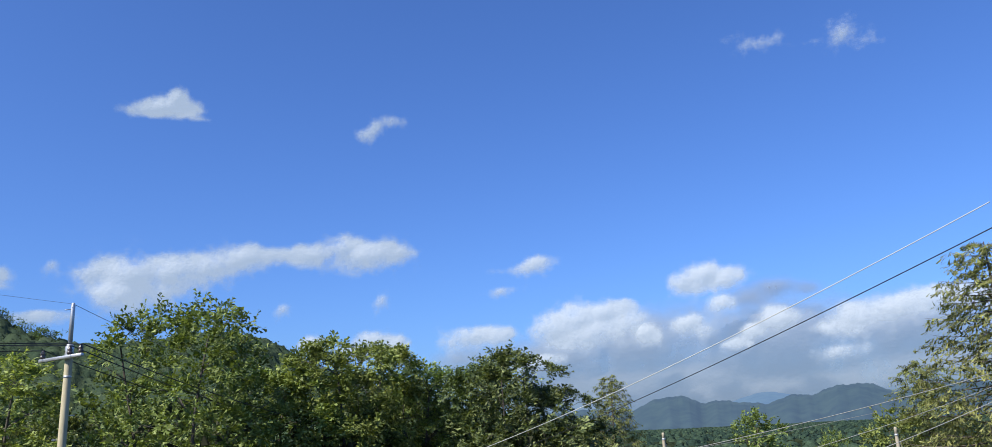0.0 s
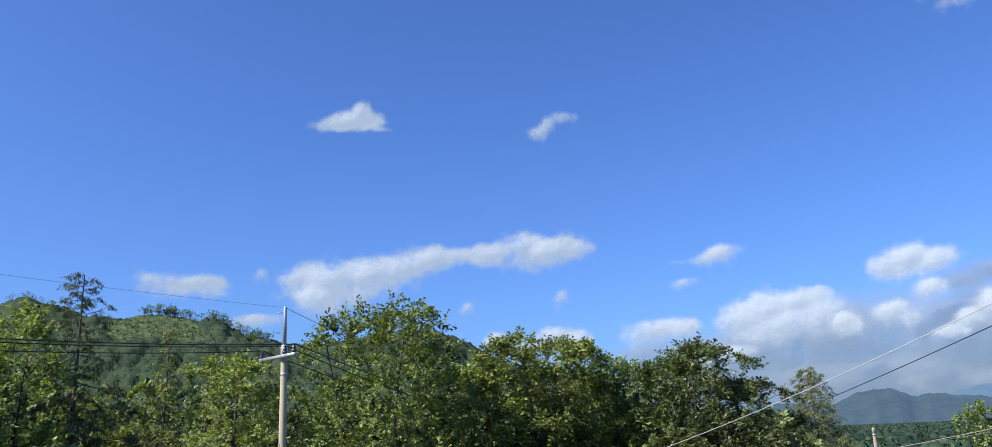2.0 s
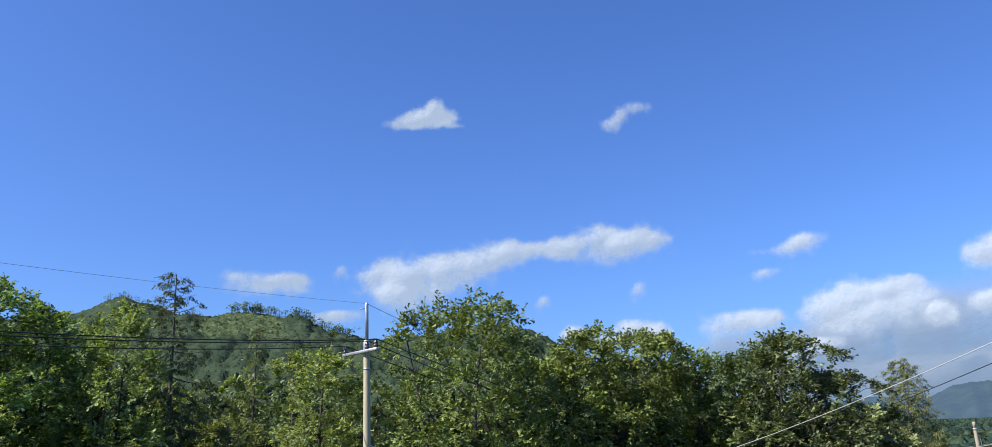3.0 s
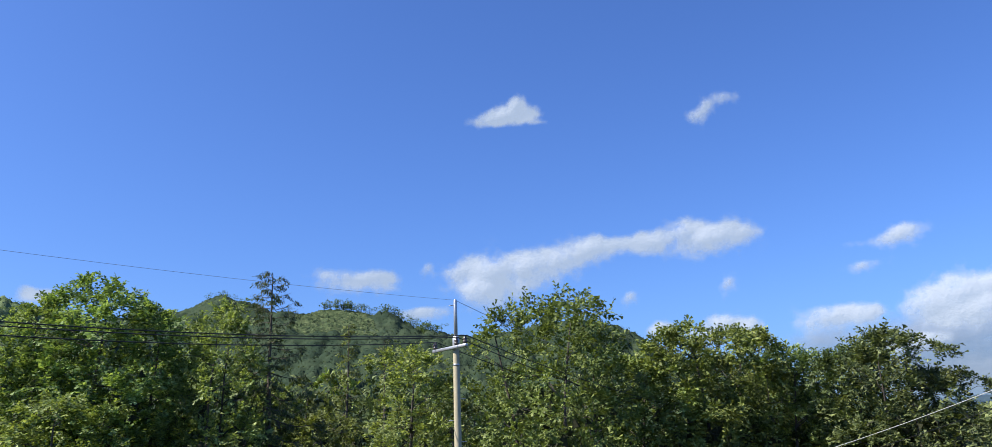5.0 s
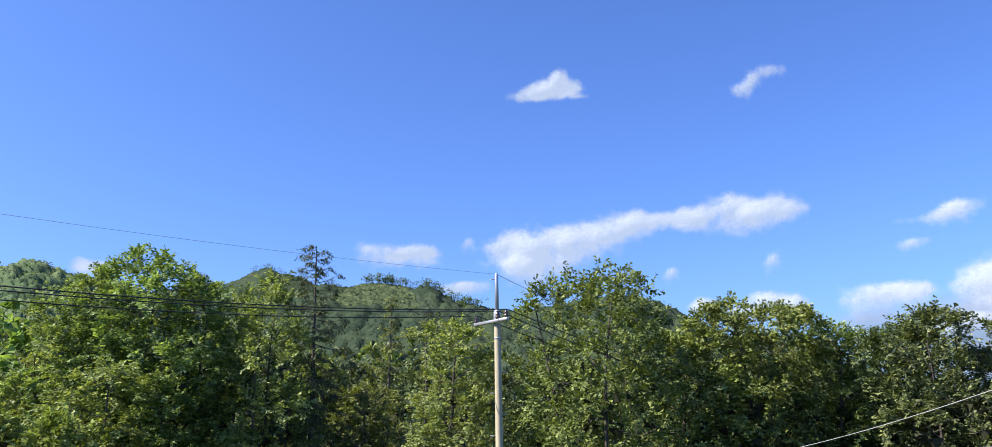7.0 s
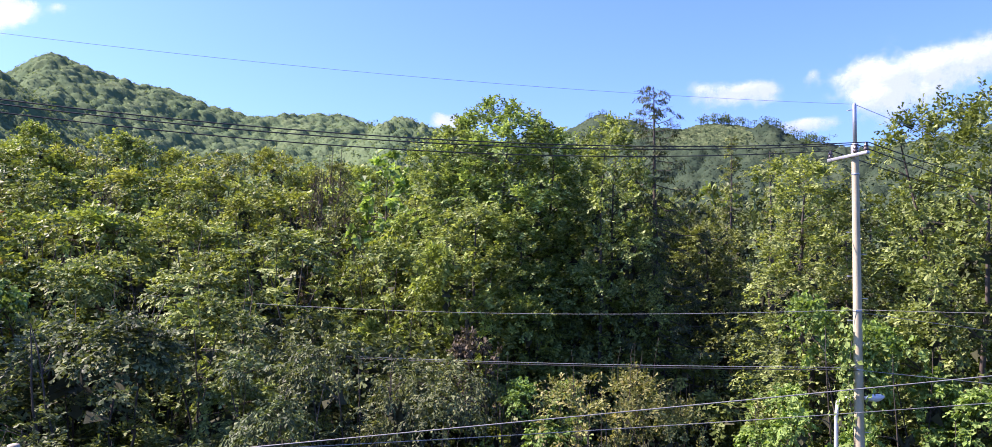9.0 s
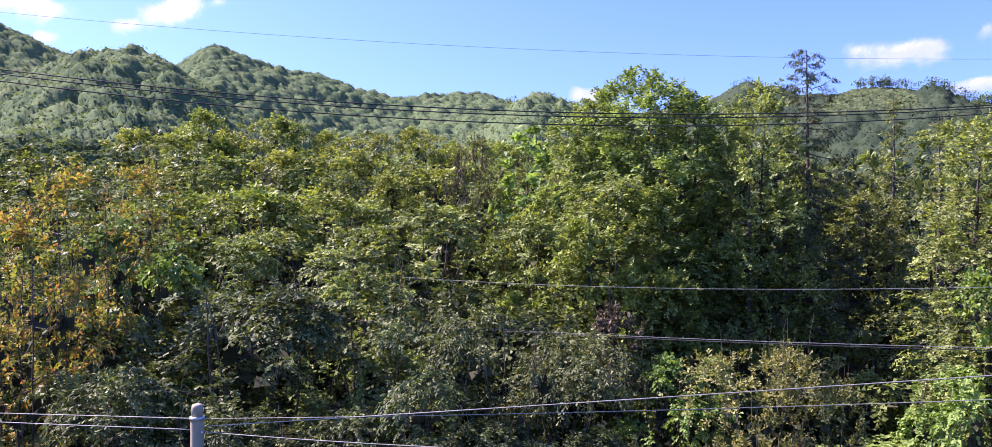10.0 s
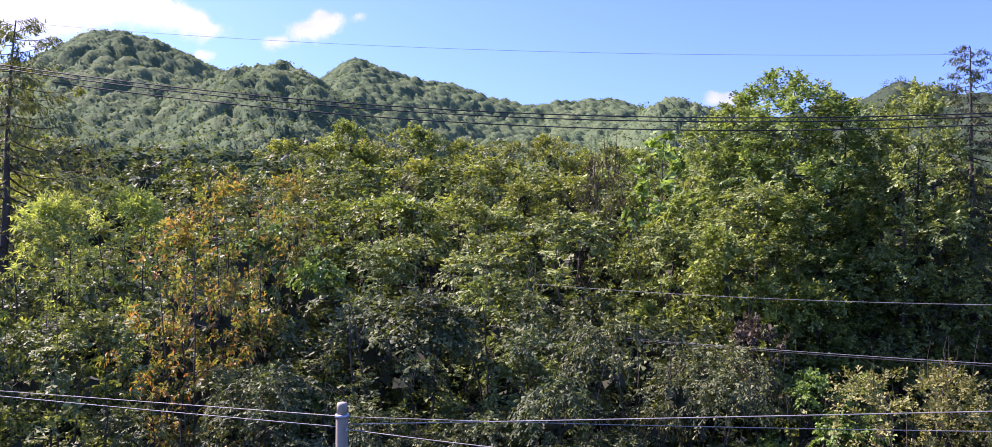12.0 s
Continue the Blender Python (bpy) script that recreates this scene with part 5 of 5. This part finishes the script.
# dark understorey between the trunks
for az, top, dist, kind in ((-29, 4.5, 33, BUSH_DEEP), (-25, 4.8, 33, BUSH_DEEP), (-21, 4.6, 33, BUSH_OAK), (-16, 5.0, 34, BUSH_DEEP), (-11, 5.2, 33, BUSH_DEEP),
                            (-5, 5.0, 33, BUSH_DEEP), (0, 5.2, 32, BUSH_OAK), (4.5, 5.0, 33, BUSH_DEEP), (8.5, 5.4, 35, BUSH_DEEP), (12.5, 5.2, 37, BUSH_DEEP), (16.5, 5.6, 36, BUSH_OAK),
                            (20.5, 6.4, 32, BUSH_OAK), (24.5, 6.0, 34, BUSH_OAK), (7.0, 3.8, 28, BUSH_OAK), (10.5, 4.6, 29, BUSH_OAK), (14.5, 5.0, 29, BUSH_OAK), (17.4, 6.6, 30.5, BUSH_LIGHT), (13.4, 6.2, 31.5, BUSH_LIGHT), (20.6, 6.4, 29.5, BUSH_LIGHT), (18.5, 4.6, 27, BUSH_OAK),
                            (21.5, 4.4, 26, BUSH_OAK), (-2, 3.5, 28, BUSH_DEEP), (-8, 4.0, 28, BUSH_OAK), (-14, 4.2, 28, BUSH_DEEP), (8.2, 2.6, 23, SHRUB_VINE), (-36, 4.0, 42, BUSH_OAK), (-40, 3.5, 44, BUSH_DEEP),
                            (-47, 4.6, 42, BUSH_OAK), (-52, 5.0, 40, BUSH_DEEP), (-57, 5.5, 36, BUSH_OAK), (-62, 5.5, 36, BUSH_DEEP)):
    grow("shrub", kind, az, dist, top, picker.uniform(2.0, 2.6), "shaded dark green undergrowth shrub below the trees", "shrub", "undergrowth")


for az, top, dist in ((63.5, 6.8, 27), (67.5, 6.6, 28), (71.5, 6.9, 28), (75.5, 7.0, 27), (79.5, 7.2, 27), (69.5, 7.4, 40), (74.5, 7.6, 40), (60, 8.6, 31), (64.5, 8.2, 33), (58.5, 10.2, 42), (62.5, 9.8, 44)):
    grow("shrub", picker.choice((BUSH_OAK, BUSH_DEEP)), az, dist, top, 2.4, "dark green shrub in the hollow", "shrub", "undergrowth")


# woods behind the first row
for az, dist, top, radius, kind in ((-1.0, 50, 11.4, 3.0, MID_B), (2.2, 54, 12.0, 3.0, MID_B), (5.0, 50, 11.6, 2.8, MID_B), (7.8, 56, 12.3, 3.1, MID_B), (10.4, 52, 11.8, 2.9, MID_B),
                                    (13.2, 56, 12.4, 3.0, MID_B), (17.0, 54, 12.2, 3.0, MID_B), (9.0, 66, 13.0, 3.2, MID_C), (3.6, 68, 13.0, 3.2, MID_C)):
    grow("woodland_tree", kind, az, dist, top, radius, "green broadleaved tree in the woods behind", "tree", "woodland trees")
for i in range(86):
    az = -30 + 54 * ((i * 0.618) % 1) if 24 <= i < 44 else 56 + 27 * ((i * 0.618) % 1)
    dist = picker.uniform(50, 105) if i < 44 else picker.uniform(95, 192)
    p = bearing(az, dist)
    g = float(height_at(p.x, p.y))
    kind = picker.choice((MID_A, MID_A, MID_B, MID_C, MID_C))
    grow("woodland_tree", kind, az, dist, g + picker.uniform(6.5, 9.8), picker.uniform(2.4, 3.8), "green broadleaved tree in the woods behind", "tree", "woodland trees")


# ---- poles, lamp and cables ----
def lathe(bm, profile, sides=16, m=Matrix()):
    """A turned solid from (radius, height) pairs, closed at both ends."""
    rings = []
    for r, z in profile:
        rings.append([bm.verts.new(m @ Vector((r * math.cos(2 * math.pi * k / sides), r * math.sin(2 * math.pi * k / sides), z))) for k in range(sides)])
    for a, b in zip(rings, rings[1:]):
        for k in range(sides):
            bm.faces.new((a[k], a[(k + 1) % sides], b[(k + 1) % sides], b[k]))
    bm.faces.new(list(reversed(rings[0])))
    bm.faces.new(rings[-1])
    return bm


def bar(bm, a, b, w, h):
    """A bevelled bar from a to b."""
    a, b = Vector(a), Vector(b)
    d = b - a
    m = Matrix.Translation((a + b) / 2) @ d.to_track_quat("X", "Z").to_matrix().to_4x4()
    made = bmesh.ops.create_cube(bm, size=1, matrix=m @ Matrix.Diagonal((d.length, w, h, 1)))
    edges = {e for v in made["verts"] for e in v.link_edges}
    bmesh.ops.bevel(bm, geom=list(edges), offset=min(w, h) * 0.12, segments=1, affect="EDGES")
    return bm


def turned(profile, sides=16, m=Matrix()):
    return lathe(bmesh.new(), profile, sides, m)


POLE = Vector((-0.04, 20.4, 0.0))
ARM_WAY = Vector((0.49, -0.87, 0.0))        # the cross-arm runs towards the house


def insulator(parent, x, y, z):
    part("insulator", turned([(0.03, 0), (0.055, 0.02), (0.06, 0.06), (0.035, 0.075), (0.052, 0.10), (0.05, 0.13), (0.03, 0.145), (0.036, 0.17), (0.0205, 0.185)],
                             12, Matrix.Translation((x, y, z))), PORCELAIN, parent, "dark brown porcelain insulator")


def build_utility_pole():
    pole = new("utility_pole")
    pole.location = POLE
    tagged(pole, "tall tapered concrete utility pole with a steel cross-arm", "utility pole")
    part("shaft", turned([(0.142, -0.4), (0.13, 0.0), (0.122, 1.5), (0.106, 4.5), (0.087, 8.0), (0.078, 10.1), (0.074, 10.16), (0.055, 10.18)], 24), CONCRETE, pole)
    part("mast", turned([(0.045, 10.1), (0.045, 11.3), (0.03, 11.34), (0.004, 11.35)], 12), STEEL, pole, "thin steel pipe on top")
    part("collar", turned([(0.085, 10.18), (0.09, 10.20), (0.09, 10.36), (0.078, 10.40), (0.05, 10.44)], 16), STEEL, pole, "steel clamp")
    for z in (9.72, 6.62, 5.3):
        r = float(np.interp(z, [0, 10], [0.131, 0.079]))
        part("band", turned([(r, z - 0.024), (r + 0.004, z - 0.022), (r + 0.004, z + 0.022), (r, z + 0.024)], 20), STEEL, pole, "steel band")
    a, b = -ARM_WAY * 0.95, ARM_WAY * 0.75
    off = Vector((-0.87, -0.49, 0)) * 0.13
    arm = part("cross_arm", bar(bmesh.new(), a + off + Vector((0, 0, 10.13)), b + off + Vector((0, 0, 10.13)), 0.075, 0.075), STEEL, pole, "galvanised square steel cross-arm")
    for s in (-0.85, 0.25, 0.68):
        p = ARM_WAY * s + off
        insulator(arm, p.x, p.y, 10.17)
    part("bracket", bar(bmesh.new(), (-0.02, 0, 11.2), (-0.16, -0.02, 11.18), 0.02, 0.02), STEEL, pole)
    for k in range(12):
        z = 3.4 + 0.5 * k
        r = float(np.interp(z, [0, 10], [0.131, 0.079]))
        s = 1 if k % 2 else -1
        part("step_bolt", bar(bmesh.new(), (s * r * 0.9, 0, z), (s * (r + 0.12), 0, z), 0.018, 0.018), STEEL, pole)


def build_street_lamp():
    lamp = new("street_lamp")
    lamp.location = (-0.54, 20.63, 0.06)
    tagged(lamp, "grey steel street lamp with a bent arm behind the pole", "street lamp")
    pts = [(0, 0, -0.3), (0, 0, 2.0), (0.02, 0, 4.1), (0.06, 0, 4.45), (0.16, 0, 4.55), (0.62, 0, 4.57)]
    part_mesh("post", mesh_from("post", *tubes([(pts, [0.06, 0.055, 0.045, 0.04, 0.035, 0.03])], 12), LAMP_PAINT, True), lamp)
    head = bmesh.new()
    bmesh.ops.create_uvsphere(head, u_segments=20, v_segments=12, radius=1, matrix=Matrix.Translation((0.82, 0, 4.59)) @ pose(0, 0, 0, 0, -10, 0) @ Matrix.Diagonal((0.22, 0.12, 0.08, 1)))
    cover = part("lamp_head", head, LAMP_PAINT, lamp, "pale grey rounded lamp head")
    glass = bmesh.new()
    bmesh.ops.create_uvsphere(glass, u_segments=16, v_segments=8, radius=1, matrix=Matrix.Translation((0.85, 0, 4.553)) @ pose(0, 0, 0, 0, -10, 0) @ Matrix.Diagonal((0.14, 0.09, 0.055, 1)))
    part("lamp_glass", glass, PORCELAIN_WHITE, cover, "milky lamp glass")
    part("collar", turned([(0.036, 0), (0.042, 0.01), (0.042, 0.1), (0.036, 0.11)], 12, pose(0.54, 0, 4.57, 0, 90, 0)), STEEL, lamp)


def build_service_post(x, y, top, r, lean, name_label):
    post = new("service_post")
    post.matrix_world = pose(x, y, 0, 0, lean, 0)
    tagged(post, name_label, "post")
    part("shaft", turned([(r * 1.2, -8 if top < 4 else -0.4), (r * 1.12, 0), (r, top - 0.16), (r, top - 0.15)], 20), POST, post)
    part("cap", turned([(r * 0.86, top - 0.15), (r * 0.86, top - 0.03), (r * 0.78, top), (r * 0.3, top + 0.012)], 20), POST, post, "pale rounded cap")
    part("band", turned([(r, top - 0.19), (r * 1.14, top - 0.188), (r * 1.14, top - 0.145), (r, top - 0.143)], 20), STEEL, post, "steel clamp band")
    part("hook", bar(bmesh.new(), (r * 0.9, 0, top - 0.33), (r * 1.7, -0.02, top - 0.33), 0.02, 0.03), STEEL, post)
    loop = [(r * 1.2, -0.02, top - 0.30), (r * 1.75, -0.03, top - 0.42), (r * 1.85, -0.03, top - 0.62), (r * 1.4, -0.03, top - 0.75), (r * 1.1, -0.02, top - 0.72)]
    part_mesh("slack_loop", mesh_from("slack_loop", *tubes([(loop, [0.006] * 5)], 5), CABLE_WHITE, True), post, "loose white cable loop")


def build_pole_vine():
    """Vine leaves that climb the lower pole."""
    rng = np.random.default_rng(91)
    n = 330
    z = np.concatenate([rng.normal(5.55, 0.4, 150), rng.normal(4.5, 0.35, 90), rng.uniform(1.0, 5.8, n - 240)])
    a = np.where(rng.random(n) < 0.72, rng.normal(math.pi * 0.98, 0.55, n), rng.normal(0.0, 0.6, n))
    r = 0.13 + np.abs(rng.normal(size=n)) * 0.2
    pts = np.stack([POLE.x + np.cos(a) * r, POLE.y - 0.05 + np.sin(a) * r, z], 1)
    out = np.stack([np.cos(a), np.sin(a) - 0.5, 0.5 + 0 * a], 1)
    v, f = leaves(rng, pts, 0.13, 0.11, 0.8, 0.2, out)
    vine = new("climbing_vine")
    tagged(vine, "bright green vine climbing the concrete pole", "vine")
    part_mesh("foliage", mesh_from("foliage", v, f, VINE), vine)
    stem = [(POLE.x - 0.15 + 0.05 * math.sin(k * 1.1), POLE.y - 0.13 + 0.05 * math.cos(k * 0.9), 0.5 * k) for k in range(13)]
    part_mesh("stem", mesh_from("stem", *tubes([(stem, np.linspace(0.02, 0.006, 13))], 5), BARK, True), vine)


build_utility_pole()
build_pole_vine()
build_street_lamp()
build_service_post(-9.01, 6.66, 5.79, 0.08, 0.6, "short pale concrete post carrying service cables")
p = bearing(-38.0, 24.0)
build_service_post(p.x, p.y, 7.85, 0.045, 0, "thin pale service post above the valley")
p = bearing(-52.05, 22.0)
build_service_post(p.x, p.y, 7.75, 0.04, 0, "thin pale service post before the larches")


def cable(a, b, sag, r, mat, label, wave=0.0):
    """A hanging cable between two points."""
    t = np.linspace(0, 1, 33)
    a, b = np.array(a, float), np.array(b, float)
    pts = a + (b - a) * t[:, None]
    pts[:, 2] -= 4 * sag * t * (1 - t) + wave * np.sin(t * 60)
    ob = new("cable", mesh_from("cable", *tubes([(pts, [r] * len(t))], 6), mat, True))
    return tagged(ob, label, "cable", "overhead cables")


cable((-0.04, 20.4, 11.32), (-21.63, 5.78, 12.98), 0.41, 0.0035, CABLE_GREY, "thin grey ground wire from the pole's top")
cable((-0.04, 20.4, 11.32), (10.0, 34.0, 9.6), 0.35, 0.006, CABLE_GREY, "thin grey ground wire from the pole's top")
cable((0.22, 19.75, 10.36), (-18.78, 4.82, 11.46), 0.73, 0.012, CABLE_BLACK, "black insulated power cable from the cross-arm")
cable((0.0, 20.1, 10.36), (-18.71, 5.39, 11.36), 0.71, 0.012, CABLE_BLACK, "black insulated power cable from the cross-arm")
cable((-0.55, 21.1, 10.36), (-17.77, 6.06, 11.05), 0.67, 0.012, CABLE_BLACK, "black insulated power cable from the cross-arm")
cable((0.22, 19.75, 10.36), (12.5, 34.0, 8.2), 0.4, 0.012, CABLE_BLACK, "black insulated power cable sloping down the valley")
cable((0.0, 20.1, 10.36), (12.0, 34.4, 8.0), 0.4, 0.012, CABLE_BLACK, "black insulated power cable sloping down the valley")
cable((-0.55, 21.1, 10.36), (12.4, 34.6, 7.9), 0.45, 0.012, CABLE_BLACK, "black insulated power cable sloping down the valley")
cable((5.84, 26.01, 6.24), (9.22, 5.60, 10.35), 0.55, 0.006, CABLE_SUNLIT, "white service cable, painted sun-bright, rising to the house")
cable((12.40, 24.76, 7.26), (10.58, 0.50, 11.85), 0.30, 0.008, CABLE_BLACK, "black service cable rising to the house")
cable((-8.9, 6.66, 5.52), (6.1, 11.92, 7.30), 0.02, 0.006, CABLE_WHITE, "thick white service cable from the short post")
cable((6.1, 11.92, 7.30), (13.2, 7.46, 8.81), 0.12, 0.006, CABLE_WHITE, "thick white service cable rising to the house")
cable((-8.9, 6.66, 5.62), (6.1, 11.92, 6.94), 0.1, 0.004, CABLE_WHITE, "thin white service cable from the short post")
cable((6.1, 11.92, 6.94), (12.4, 7.0, 8.69), 0.3, 0.004, CABLE_WHITE, "thin white service cable rising to the house")
cable((-8.9, 6.66, 5.46), (5.6, 11.0, 6.56), 0.30, 0.0055, CABLE_WHITE, "white twisted service cable from the short post")
cable((5.6, 11.0, 6.56), (11.5, 6.5, 8.53), 0.32, 0.0055, CABLE_WHITE, "white twisted service cable rising to the house")
cable((-8.9, 6.66, 5.62), (-23.92, 1.78, 5.11), 0.0, 0.0055, CABLE_WHITE, "white service cable from the short post")
cable((-8.9, 6.66, 5.48), (-24.3, 1.07, 5.33), 0.04, 0.0055, CABLE_GREY, "grey service cable from the short post")
cable((-0.04, 20.3, 6.65), (-34, 16, 8.3), 0.9, 0.006, CABLE_GREY, "thin pale communication cable")
cable((-0.04, 20.3, 6.65), (20.98, 16.80, 8.12), 0.34, 0.0055, CABLE_WHITE, "thin pale communication cable")
cable((-0.04, 20.3, 5.3), (-30, 17, 5.5), 0.33, 0.011, CABLE_BLACK, "black communication cable below the cross-arm")
cable((-0.04, 20.3, 5.36), (-30, 17, 5.6), 0.36, 0.007, CABLE_GREY, "thin grey communication cable")
cable((-0.04, 20.3, 5.3), (15.24, 29.67, 3.55), 0.10, 0.009, CABLE_GREY, "thin grey communication cable")
cable((-0.04, 20.3, 6.6), (15.03, 29.82, 4.77), 0.22, 0.007, CABLE_GREY, "thin grey communication cable")
